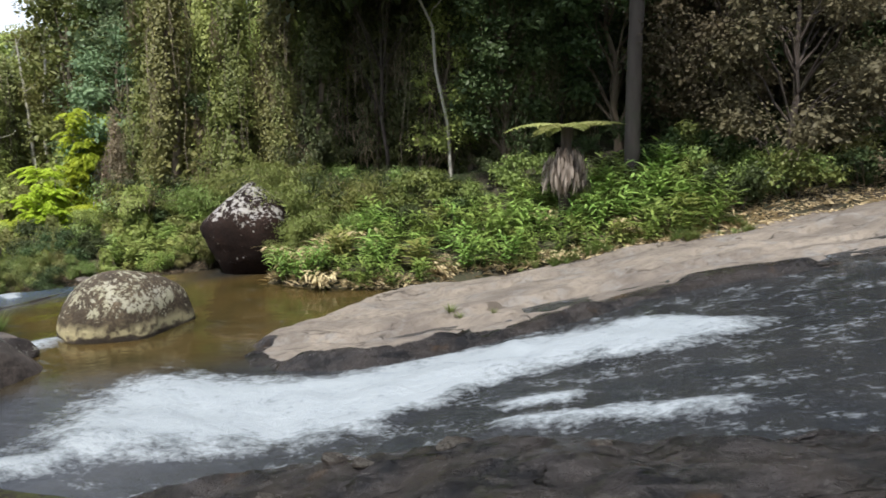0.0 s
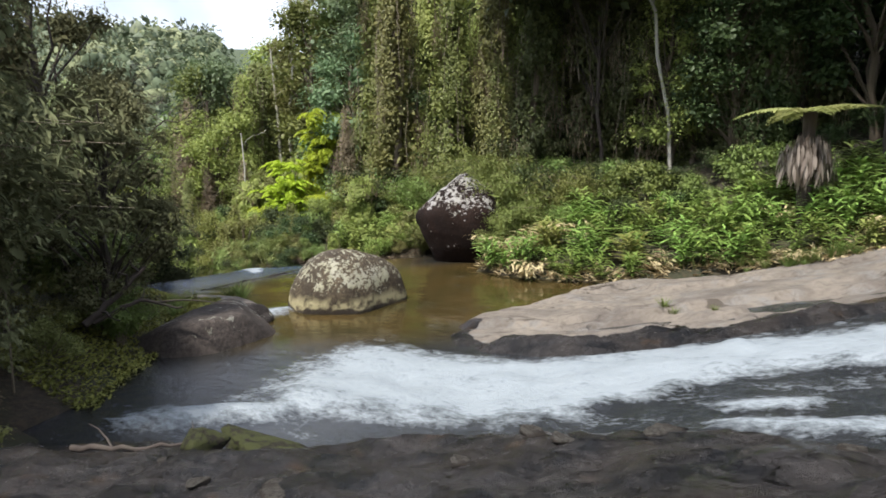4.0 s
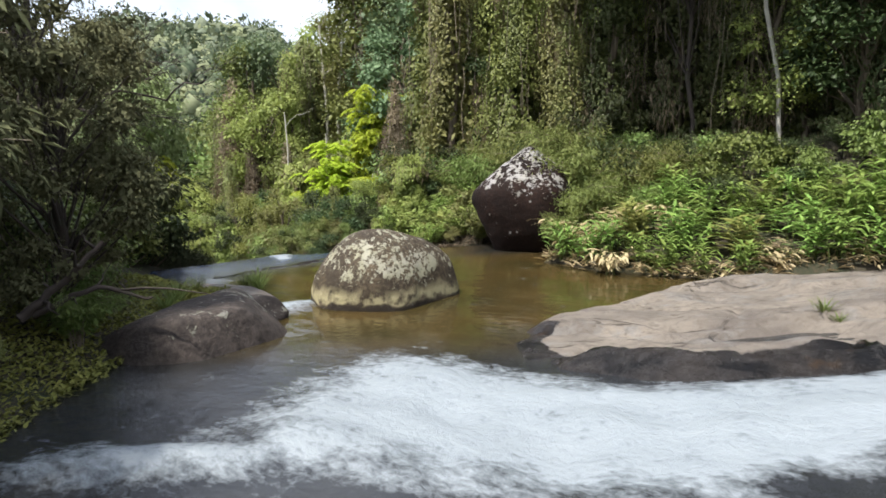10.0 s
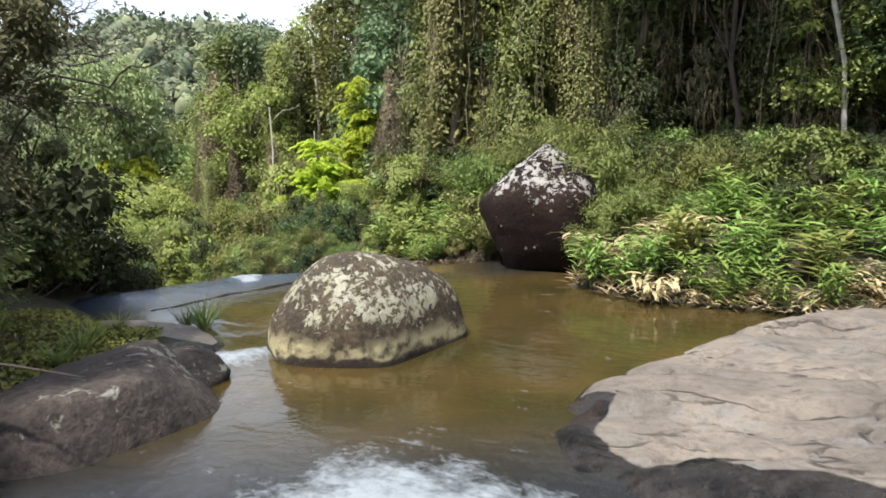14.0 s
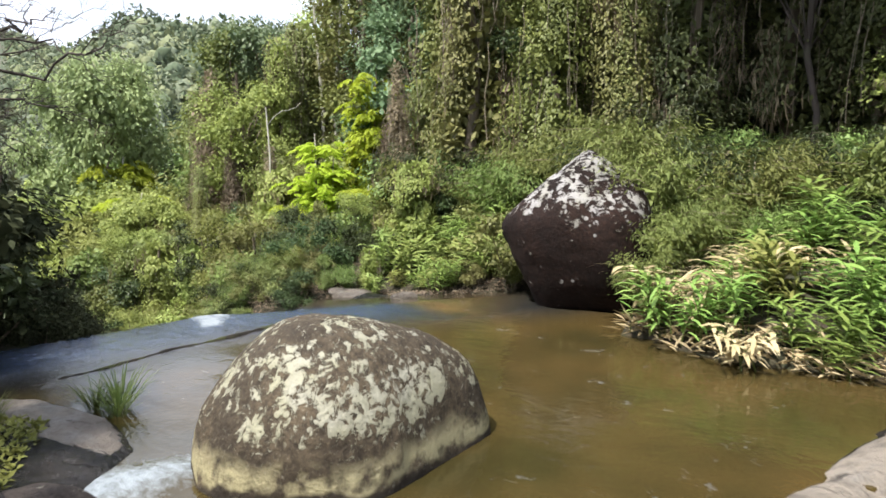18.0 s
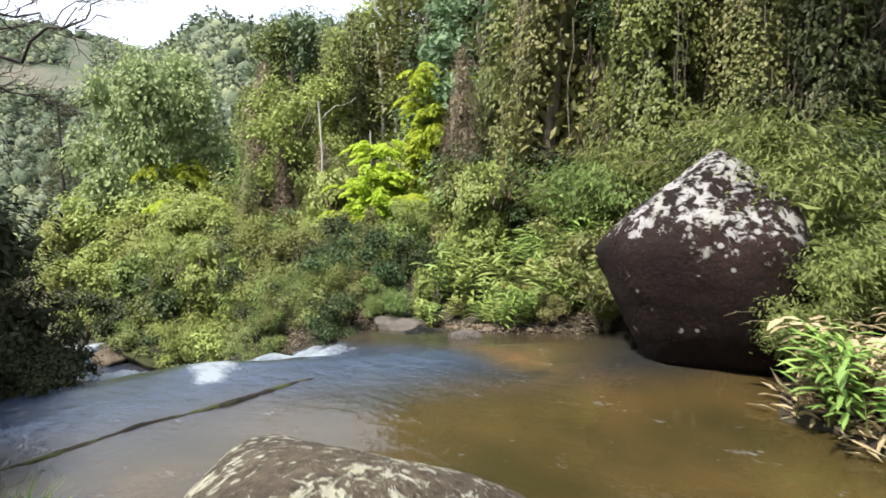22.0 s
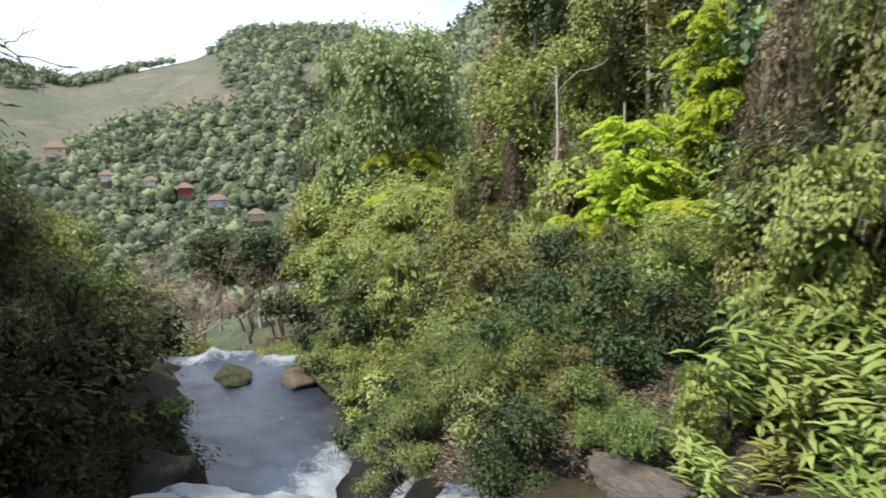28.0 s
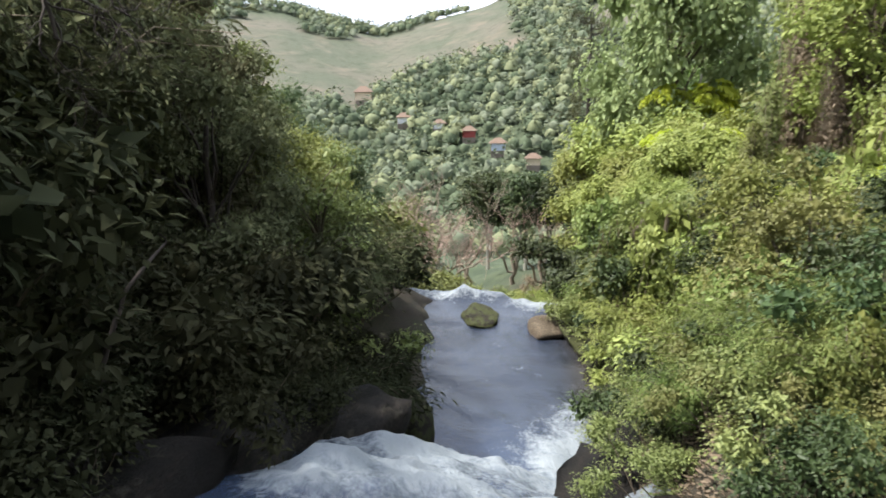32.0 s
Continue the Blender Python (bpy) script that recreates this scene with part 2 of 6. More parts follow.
def boulder_rock(name, body, body2, crust, lo, hi, speck=6.0, band=None, cover=0.23, dots=0.4, spots=0.85):
    """A boulder's stone with crusts of pale lichen."""
    k = Mat(name)
    v = k.coord()
    big, fine = k.noise(v, 1.2, 5), k.noise(v, 14.0, 6, 0.7)
    c = k.mix(k.ramp(big, 0.35, 0.65), body, body2)
    c = k.mix(k.ramp(fine, 0.35, 0.65), tuple(0.55 * a for a in body), c)
    up = k.node("ShaderNodeSeparateXYZ", Vector=v).outputs["Z"]
    patch = k.noise(v, speck, 6, 0.72, 0.5)
    region = k.math("MULTIPLY", k.math("SUBTRACT", k.noise(v, 1.7, 3, 0.5), 0.5), 0.40)
    lift = k.math("ADD", k.math("MULTIPLY", k.ramp(k.math("ADD", up, k.math("MULTIPLY", big, 0.5)), lo, hi), cover), region)
    crust_on = k.ramp(k.math("ADD", patch, lift), 0.68, 0.73)
    spot = k.node("ShaderNodeTexVoronoi", Vector=v, Scale=speck * 0.85)
    spot_on = k.math("MULTIPLY", k.ramp(k.math("ADD", spot.outputs["Distance"], k.math("MULTIPLY", fine, 0.16)), 0.30, 0.34, (1, 1, 1), (0, 0, 0)), k.ramp(k.math("ADD", k.noise(v, 2.4, 3), lift), 0.63, 0.69))
    crust_on = k.math("MAXIMUM", crust_on, k.math("MULTIPLY", spot_on, spots))
    crust_c = k.mix(k.ramp(k.noise(v, 3.1, 4), 0.40, 0.62), crust, (crust[0] * 0.86, crust[1] * 0.86, crust[2] * 0.70))
    c = k.mix(crust_on, c, k.mix(k.noise(v, 30, 4, 0.7), crust_c, tuple(0.62 * a for a in crust)))
    if band:
        line = k.math("ADD", 0.5, k.math("MULTIPLY", k.math("ADD", up, k.math("MULTIPLY", k.noise(v, 1.8, 3), 0.34)), 0.5))
        on = k.math("MULTIPLY", k.ramp(line, band[0], band[0] + 0.02), k.ramp(line, band[1], band[1] + 0.08, (1, 1, 1), (0, 0, 0)))
        c = k.mix(k.math("MULTIPLY", on, k.ramp(k.noise(v, 5, 4), 0.38, 0.55)), c, band[2])
        c = k.mix(k.ramp(line, band[0] - 0.015, band[0] + 0.01, (1, 1, 1), (0, 0, 0)), c, (0.035, 0.028, 0.022))
    speckle = k.ramp(k.noise(v, 38, 3, 0.7), 0.60, 0.68)
    c = k.mix(k.math("MULTIPLY", speckle, dots), c, tuple(0.6 * a for a in crust))
    k.set(Base_Color=c, Roughness=0.85, Specular_IOR_Level=0.2)
    k.bump(k.math("ADD", fine, k.math("MULTIPLY", crust_on, 0.3)), 0.8, 0.04)
    return k.m


def river_water():
    """Brown pool, dark running water and white water, told apart by where the river runs fast."""
    k = Mat("river_water")
    flow = k.attr("flow", "Vector")
    v = k.coord()
    murk, foam = k.attr("murk"), k.attr("foam")
    stain = k.noise(v, 0.7, 4)
    pool = k.mix(k.ramp(stain, 0.35, 0.68), (0.032, 0.026, 0.009), (0.066, 0.044, 0.015))
    pool = k.mix(k.math("MULTIPLY", k.attr("shoal"), k.ramp(k.noise(v, 1.6, 5, 0.6), 0.36, 0.60)), pool, (0.140, 0.076, 0.028))
    # bluer base colour from the lip down stands for mirrored sky
    run = k.mix(k.attr("sky_tint"), k.mix(k.noise(v, 1.2, 4), (0.010, 0.013, 0.018), (0.030, 0.030, 0.030)), k.mix(k.noise(v, 1.2, 4), (0.018, 0.030, 0.062), (0.046, 0.066, 0.110)))
    base = k.mix(murk, run, pool)
    streak = k.noise(k.node("ShaderNodeMapping", Vector=flow, Scale=(1.0, 1.5, 1)).outputs["Vector"], 1.7, 8, 0.64, 0.4)
    wisps = k.noise(k.node("ShaderNodeMapping", Vector=flow, Scale=(2.2, 3.2, 1)).outputs["Vector"], 4.2, 8, 0.68, 0.35)
    height = k.math("ADD", k.math("MULTIPLY", streak, 0.55), k.math("MULTIPLY", wisps, 0.45))
    white = k.ramp(k.math("ADD", foam, k.math("MULTIPLY", k.math("SUBTRACT", height, 0.5), 2.7)), 0.24, 0.86)
    ripple = k.math("ADD", k.noise(k.coord((0.9, 1.6, 1)), 2.6, 4, 0.5, 0.5), k.math("MULTIPLY", k.noise(k.coord((1.5, 1, 1)), 6.5, 3, 0.5, 0.8), 0.5))
    k.set(Base_Color=base, Roughness=0.06)
    k.bsdf.inputs["IOR"].default_value = 1.42
    wave = k.math("ADD", k.math("MULTIPLY", ripple, k.math("ADD", 0.22, k.math("MULTIPLY", k.math("SUBTRACT", 1.0, murk), 0.65))), k.math("MULTIPLY", height, k.math("SUBTRACT", 1.0, murk)))
    k.bump(wave, 0.30, 0.10)
    froth = k.node("ShaderNodeBsdfPrincipled", Base_Color=k.mix(height, (0.14, 0.17, 0.195), (0.335, 0.365, 0.388)), Roughness=0.6)
    froth.inputs["Subsurface Weight"].default_value = 0.0
    fb = k.node("ShaderNodeBump", Height=height, Strength=0.45, Distance=0.25)
    k.put(froth.inputs["Normal"], fb.outputs["Normal"])
    both = k.node("ShaderNodeMixShader", Fac=white)
    k.put(both.inputs[1], k.bsdf.outputs[0])
    k.put(both.inputs[2], froth.outputs[0])
    k.put(k.out.inputs["Surface"], both.outputs[0])
    return k.m


def forest_floor():
    k = Mat("forest_floor")
    v = k.coord()
    n, f = k.noise(v, 0.9, 5), k.noise(v, 12, 6, 0.7)
    c = k.mix(k.ramp(n, 0.35, 0.65), (0.026, 0.019, 0.013), (0.024, 0.031, 0.012))
    c = k.mix(k.math("MULTIPLY", k.ramp(f, 0.45, 0.62), 0.6), c, (0.075, 0.052, 0.032))
    far = k.attr("far")
    meadow = k.mix(k.ramp(k.noise(v, 0.02, 5), 0.40, 0.60), (0.068, 0.076, 0.046), (0.104, 0.092, 0.066))
    meadow = k.mix(k.math("MULTIPLY", k.ramp(k.noise(v, 0.16, 6, 0.65), 0.50, 0.62), 0.7), meadow, (0.040, 0.052, 0.026))
    meadow = k.mix(k.math("MULTIPLY", k.ramp(k.noise(v, 0.05, 5, 0.6), 0.54, 0.66), 0.6), meadow, (0.150, 0.118, 0.086))
    under = k.mix(k.ramp(k.noise(v, 0.35, 4), 0.4, 0.6), (0.036, 0.052, 0.026), (0.062, 0.080, 0.040))
    c = k.mix(far, c, k.mix(k.attr("wood"), meadow, under))
    k.set(Base_Color=c, Roughness=0.95)
    k.bump(f, 0.8, 0.06)
    return k.m


GRANITE, WATER, SOIL = granite(), river_water(), forest_floor()
ROCK_LICHEN = boulder_rock("rock_lichen", (0.060, 0.047, 0.034), (0.150, 0.115, 0.075), (0.42, 0.405, 0.325), -1.2, 0.5, 10.0,
                           (0.435, 0.50, (0.36, 0.32, 0.19)), 0.17)
ROCK_DARK = boulder_rock("rock_dark", (0.012, 0.006, 0.0045), (0.034, 0.017, 0.012), (0.38, 0.365, 0.355), 0.35, 1.15, 7.0, None, 0.19, 0.10)
ROCK_MOSS = boulder_rock("rock_left_bank", (0.060, 0.050, 0.045), (0.115, 0.092, 0.080), (0.34, 0.33, 0.29), 0.30, 0.60, 5.0, None, 0.10, 0.15, 0.0)


# ---- mesh helpers ----
def mesh_of(name, verts, faces, material, smooth=False):
    me = bpy.data.meshes.new(name)
    verts = np.asarray(verts, dtype=np.float32)
    if isinstance(faces, np.ndarray):
        k = faces.shape[1]
        me.vertices.add(len(verts))
        me.vertices.foreach_set("co", verts.ravel())
        me.loops.add(faces.size)
        me.loops.foreach_set("vertex_index", faces.astype(np.int32).ravel())
        me.polygons.add(len(faces))
        me.polygons.foreach_set("loop_start", np.arange(0, faces.size, k, dtype=np.int32))
        me.update(calc_edges=True)
        me.validate()
    else:
        me.from_pydata([tuple(v) for v in verts], [], faces)
    if smooth:
        me.shade_smooth()
    me.materials.append(material)
    return me


def part(name, me, parent, label="", kind=""):
    ob = new(name, me)
    ob.parent = parent
    return tagged(ob, label=label, kind=kind)


def thing(name, label, category, group="", kind="", at=None):
    ob = new(name)
    ob.empty_display_size = 0.2
    if at is not None:
        ob.matrix_basis = at
    return tagged(ob, label, category, group, kind)


def unit(v):
    return v / np.maximum(np.linalg.norm(v, axis=-1, keepdims=True), 1e-9)


def leaf_mesh(pos, axis, normal, length, width, fold=0.12, droop=0.15):
    """Folded pointed leaves, two triangles each."""
    axis = unit(axis)
    side = unit(np.cross(axis, normal))
    normal = np.cross(side, axis)
    length, width = np.asarray(length)[:, None], np.asarray(width)[:, None]
    mid = pos + axis * length * 0.45
    tip = pos + axis * length - normal * droop * length
    up = normal * width * fold
    v = np.stack([pos, mid + side * width / 2 + up, tip, mid - side * width / 2 + up], axis=1).reshape(-1, 3)
    i = np.arange(len(pos))[:, None] * 4
    return v, np.concatenate([i + [0, 1, 2], i + [0, 2, 3]], axis=0)


def blade_mesh(pos, axis, normal, length, width, droop=0.5):
    """Long bending leaves, six triangles each."""
    axis = unit(axis)
    side = unit(np.cross(axis, normal))
    normal = np.cross(side, axis)
    length, width = np.asarray(length)[:, None], np.asarray(width)[:, None]
    a = pos + axis * length * 0.30 - normal * droop * length * 0.06
    b = pos + axis * length * 0.66 - normal * droop * length * 0.30
    tip = pos + axis * length * 0.95 - normal * droop * length * 0.72
    w = side * width / 2
    v = np.stack([pos, a + w, a - w, b + w * 0.85, b - w * 0.85, tip], axis=1).reshape(-1, 3)
    i = np.arange(len(pos))[:, None] * 6
    return v, np.concatenate([i + [0, 1, 2], i + [1, 3, 2], i + [2, 3, 4], i + [3, 5, 4]], axis=0)


def join(pieces):
    vs, fs, n = [], [], 0
    for v, f in pieces:
        vs.append(v)
        fs.append(f + n)
        n += len(v)
    return np.concatenate(vs), np.concatenate(fs)


def tube(points, radii, sides=7, bumps=0.0, rng=None):
    """A tapered tube along points."""
    points, radii = np.asarray(points, float), np.asarray(radii, float)
    d = unit(np.gradient(points, axis=0))
    ref = np.where(np.abs(d[:, 2:3]) > 0.9, np.array([[1.0, 0, 0]]), np.array([[0, 0, 1.0]]))
    a = unit(np.cross(d, ref))
    b = np.cross(d, a)
    ang = np.linspace(0, 2 * np.pi, sides, endpoint=False)
    ring = a[:, None] * np.cos(ang)[None, :, None] + b[:, None] * np.sin(ang)[None, :, None]
    r = radii[:, None] * (1 + (bumps * rng.uniform(-1, 1, (len(points), sides)) if rng is not None else 0))
    v = (points[:, None] + ring * r[..., None]).reshape(-1, 3)
    f = []
    for i in range(len(points) - 1):
        for j in range(sides):
            k = (j + 1) % sides
            p, q, s, t = i * sides + j, i * sides + k, (i + 1) * sides + k, (i + 1) * sides + j
            f += [(p, q, s), (p, s, t)]
    return v, np.array(f)


def bent(a, b, n=6, sag=0.0, wobble=0.0, rng=None):
    """Points from a to b, sagging by a part of the length, with a wobble."""
    a, b = np.asarray(a, float), np.asarray(b, float)
    t = np.linspace(0, 1, n)[:, None]
    p = a + (b - a) * t
    p[:, 2] += (4 * t * (1 - t))[:, 0] * sag
    if rng is not None and wobble:
        w = rng.normal(0, wobble, (n, 3))
        w[0] = w[-1] = 0
        p += w
    return p


# ---- the lie of the land ----
def poly_distance(px, py, pts):
    """Distance to a closed outline, positive inside."""
    pts = np.asarray(pts, float)
    best = np.full(px.shape, 1e9)
    inside = np.zeros(px.shape, bool)
    for (x0, y0), (x1, y1) in zip(pts, np.roll(pts, -1, axis=0)):
        dx, dy = x1 - x0, y1 - y0
        t = np.clip(((px - x0) * dx + (py - y0) * dy) / (dx * dx + dy * dy), 0, 1)
        best = np.minimum(best, np.hypot(px - x0 - t * dx, py - y0 - t * dy))
        with np.errstate(divide="ignore", invalid="ignore"):
            cross = ((y0 > py) != (y1 > py)) & (px < dx * (py - y0) / (dy if dy else 1e-9) + x0)
        inside ^= cross
    return np.where(inside, best, -best)


def step(x, a, b):
    t = np.clip((x - a) / (b - a), 0, 1)
    return t * t * (3 - 2 * t)


def wave(px, py, scale, seed=0.0, octaves=4):
    """Cheap smooth noise from -1 to 1 made of crossing waves."""
    out, amp, tot = np.zeros(np.shape(px)), 1.0, 0.0
    rng = np.random.RandomState(int(seed * 10) + 7)
    for o in range(octaves):
        for _ in range(3):
            a, p = rng.uniform(0, 2 * np.pi), rng.uniform(0, 2 * np.pi)
            f = scale * 2 ** o * rng.uniform(0.7, 1.3)
            out = out + amp * np.sin(f * (np.cos(a) * px + np.sin(a) * py) + p + 1.7 * np.sin(0.6 * f * (np.sin(a) * px - np.cos(a) * py)))
        tot += amp * 1.8
        amp *= 0.55
    return out / tot


BANKS = [(18, 16.5), (10.7, 16.5), (7, 16.2), (4.6, 16.9), (2.9, 16.4), (0.8, 17.2), (-1, 16.75), (-3, 17.05), (-3.9, 17.3), (-4.6, 17.9),
         (-4.8, 19.8), (-6.8, 20.6), (-8.5, 20.0), (-9.5, 20.8), (-11, 20.6), (-12.3, 20), (-13.5, 19.8), (-17, 22), (-20.5, 23.6),
         (-22.5, 24.2), (-24, 23.6), (-26, 24.6), (-30, 26.5), (-45, 32), (-80, 42), (-80, 36), (-45, 26), (-30, 22.2), (-26, 21.6),
         (-21, 19.8), (-18, 18.6), (-15, 17.3), (-12.9, 15.3), (-11.6, 13.3), (-9.6, 12), (-8, 10.2), (-7.3, 8.2), (-6.3, 5.6), (-5.5, 4.6),
         (-4.5, 2.5), (-3, -3), (-3, -14), (18, -14)]
SLAB = [(-3.8, 11.1), (-3.4, 10.15), (-1.2, 9.65), (0.2, 9.85), (1.9, 10.1), (4, 10.45), (7, 10.0), (12, 9.3), (18, 8.5), (18, 18),
        (10.7, 17.4), (7, 17.2), (4.6, 17.8), (2.9, 17.3), (0.8, 17.9), (-0.9, 16.8), (-1.95, 15.9), (-3.0, 14.2), (-3.65, 12.6)]
NEAR_EDGE = ([-9, -5.6, -4.7, -3.1, -2.2, -1.1, 0.5, 2.5, 3.8, 8, 18], [5.0, 5.9, 6.3, 6.4, 6.7, 7.1, 7.0, 6.0, 5.6, 4.8, 3.5])


def falls(px, py):
    """Metres past the lip of the falls, and metres to the right of their middle."""
    s = (px + 9.5) * -0.93 + (py - 16.8) * 0.36
    n = (px + 9.5) * 0.36 + (py - 16.8) * 0.93
    return s - np.interp(n, [-1, 2.1, 3.9], [1.0, -0.5, -1.4]), n


def water_level(px, py):
    upper = np.logaddexp(0, 6 * (0.36 + 0.21 * px)) / 6 * step(py, 13.2, 11.8)
    s, n = falls(px, py)
    s = np.where(px < -5, s * (1 - 0.5 * step(n, 1.2, 2.6) * step(s, 9, 6)), 0)
    return upper + np.interp(s, [0, 0.7, 1.5, 3, 5.5, 8, 9, 18, 20, 26, 60, 220], [0, -0.17, -0.42, -1.00, -2.0, -3.6, -4, -4.02, -5.2, -8, -14, -32])


def bedrock(px, py):
    """Height of the rock in and beside the river."""
    zw = water_level(px, py)
    d_slab = poly_distance(px, py, SLAB)
    z = zw - 0.30 + 0.06 * wave(px, py, 1.3, 1)
    top = np.logaddexp(0.10 * 7, 7 * (0.52 + 0.205 * px - 0.085 * (py - 12))) / 7
    top = top + 0.05 * wave(px, py, 0.9, 2) + 0.035 * wave(px, py + 0.5 * px, 2.6, 3) - 0.07 * step(np.abs(wave(px * 0.5, py, 1.5, 4)), 0.10, 0.0) + 0.05 * np.tanh(9 * np.sin(2.1 * py - 0.5 * px + 2.2 * wave(px, py, 0.8, 33)))
    # a lower shelf along the front and a slot that runs across
    shelf_line = 12.05 + 0.22 * px - 0.02 * px ** 2 + 0.35 * wave(px, py, 0.9, 50)
    top = top - 0.13 * step(shelf_line - py, -0.06, 0.07) * step(px, -2.0, -0.2)
    slot = np.abs(py - 13.4 - 0.10 * px - 0.5 * wave(px, py, 0.7, 51))
    top = top - 0.07 * step(slot, 0.14, 0.03) * step(wave(px, py, 0.6, 52), -0.1, 0.25)
    slab = zw - 0.30 + (top - zw + 0.30) * step(d_slab, -0.2, 0.62)
    z = np.where(d_slab > -0.2, np.maximum(z, slab), z)
    n = np.interp(px, *NEAR_EDGE) - py + 0.35 * wave(px, py, 0.8, 5)
    near = zw - 0.25 + np.minimum(0.46 * n, 0.66 + 0.16 * n) * step(n, -0.3, 0.5) + 0.09 * wave(px, py, 1.6, 6) + 0.05 * wave(px, py, 4.5, 7) + 0.025 * np.abs(wave(px, py, 3.0, 17)) + 0.025 * np.abs(wave(px, 1.6 * py, 7.0, 18)) + 0.07 * np.round(2.6 * wave(0.7 * px, 1.2 * py, 1.0, 60)) / 2.6
    z = np.where(n > -0.3, np.maximum(z, near * step(px, -7.5, -5.0) + (zw - 0.3) * (1 - step(px, -7.5, -5.0))), z)
    z = z - 0.58 * np.exp(-(((px + 3.5) / 0.5) ** 2 + ((py - 5.45) / 0.32) ** 2))
    s, m = falls(px, py)
    # steps and humps of the falls, and the dry shelf above them on the far side
    f = step(s, 0.2, 1.5) * step(s, 10.5, 8)
    z = z + f * (0.12 + 0.16 * wave(px, py, 1.1, 8) + 0.10 * wave(px, py, 2.9, 9))
    z = z + step(s, 0.5, 2) * step(s, 10, 6) * (0.9 * step(m, -2.2, -4.2) + 0.06 * step(m, 1.2, 2.6))
    shelf = 0.10 + 0.05 * wave(px, py, 1.4, 10)
    on = step(poly_distance(px, py, [(-7.2, 11.2), (-7.7, 12.4), (-8.4, 12.75), (-9.6, 12.9), (-10.5, 12.6), (-9.6, 11), (-7.6, 9.6)]), -0.2, 0.3)
    z = np.maximum(z, zw - 0.3 + (shelf + 0.3) * on)
    lip = step(s, -1.6, -0.4) * step(s, 1.4, 0.2) * step(px, -5.5, -6.5)
    return z + lip * (0.13 + 0.10 * wave(px, py, 1.2, 11))


def land(px, py):
    """Height of the wooded banks, the valley and the far hills."""
    d = -poly_distance(px, py, BANKS)
    s, m = falls(px, py)
    level = np.where(px > -3, np.maximum(0.42 + 0.2 * px - 0.05 * np.maximum(py - 12, 0), 0.1), 0.05) + np.minimum(water_level(px, py), 0)
    slope = np.where(m > 0, 0.45 - 0.30 * step(s, 12, 34), 0.40 - 0.25 * step(s, 16, 40))
    near = level + 0.0 + 0.30 * np.minimum(d, 2.5) + slope * np.maximum(d - 2.5, 0) + 0.15 * wave(px, py, 0.5, 12)
    near = np.where(d > 0, near, level - 1.2 * step(-d, 0.0, 0.8))
    r = np.hypot(px + 8, py - 16)
    az = np.degrees(np.arctan2(-(px + 8), py - 16))
    ridge = np.interp(az, [-180, 30, 50, 58, 67, 70.6, 79.4, 87, 100, 180], [40, 60, 98, 96, 92, 70, 44, 64, 80, 40])
    far = -32 + np.clip((r - 220) / 380, 0, 1) * (ridge + 32) + np.clip((r - 600) / 900, 0, 1) * 30 + 5 * wave(px, py, 0.012, 13)
    valley = step(az, 48, 60) * step(az, 112, 92)
    far = far * valley + (1 - valley) * (26 + 8 * wave(px, py, 0.02, 14) + np.clip(r - 150, 0, 700) * 0.10)
    w = step(r, 45, 170)
    near = np.clip(near, -32, 26)
    return near * (1 - w) + far * w


def sheet(name, xs, ys, zfun, material, attrs=()):
    gx, gy = np.meshgrid(xs, ys)
    z = zfun(gx, gy)
    nx, ny = len(xs), len(ys)
    i = (np.arange(ny - 1)[:, None] * nx + np.arange(nx - 1)[None]).ravel()[:, None]
    me = mesh_of(name, np.stack([gx, gy, z], -1).reshape(-1, 3), i + np.array([[0, 1, nx + 1, nx]]), material, True)
    for key, fun in attrs:
        val = fun(gx, gy, z)
        if isinstance(val, tuple):
            a = me.attributes.new(key, "FLOAT_VECTOR", "POINT")
            a.data.foreach_set("vector", np.stack(val, -1).astype(np.float32).ravel())
        else:
            a = me.attributes.new(key, "FLOAT", "POINT")
            a.data.foreach_set("value", val.astype(np.float32).ravel())
    return new(name, me)


HOUSES = [(-345.3, 70.0), (-305.2, 81.1), (-290.4, 93.2), (-272.1, 100.5), (-252.8, 106.0), (-234.9, 112.8)]


def wooded(x, y):
    """Where the far slopes carry woods and not grass."""
    az, d = np.degrees(np.arctan2(-(x + 8), y - 16)), np.hypot(x + 8, y - 16)
    patch = wave(x, y, 0.018, 40)
    return (d < 345 + 40 * patch) | ((d < 420 + 50 * patch) & (az < 80)) | ((az > 58) & (az < 69.5 + 3 * patch) & ~((az < 63) & (d > 390) & (d < 470))) | ((az > 77) & (d > 560) & (d < 600)) | (az > 93) | ((az < 56) & (d < 900)) | (patch > 0.52)


stretch = np.sinh(np.linspace(-6.2, 6.2, 180)) / np.sinh(6.2) * 2600
ground = sheet("ground", stretch - 8, stretch + 16, land, SOIL,
               [("far", lambda x, y, z: step(np.hypot(x + 8, y - 16), 35, 60)), ("wood", lambda x, y, z: wooded(x, y) * 1.0)])
tagged(ground, "dark forest soil and litter rising to grassy hills", "ground", kind="structure")


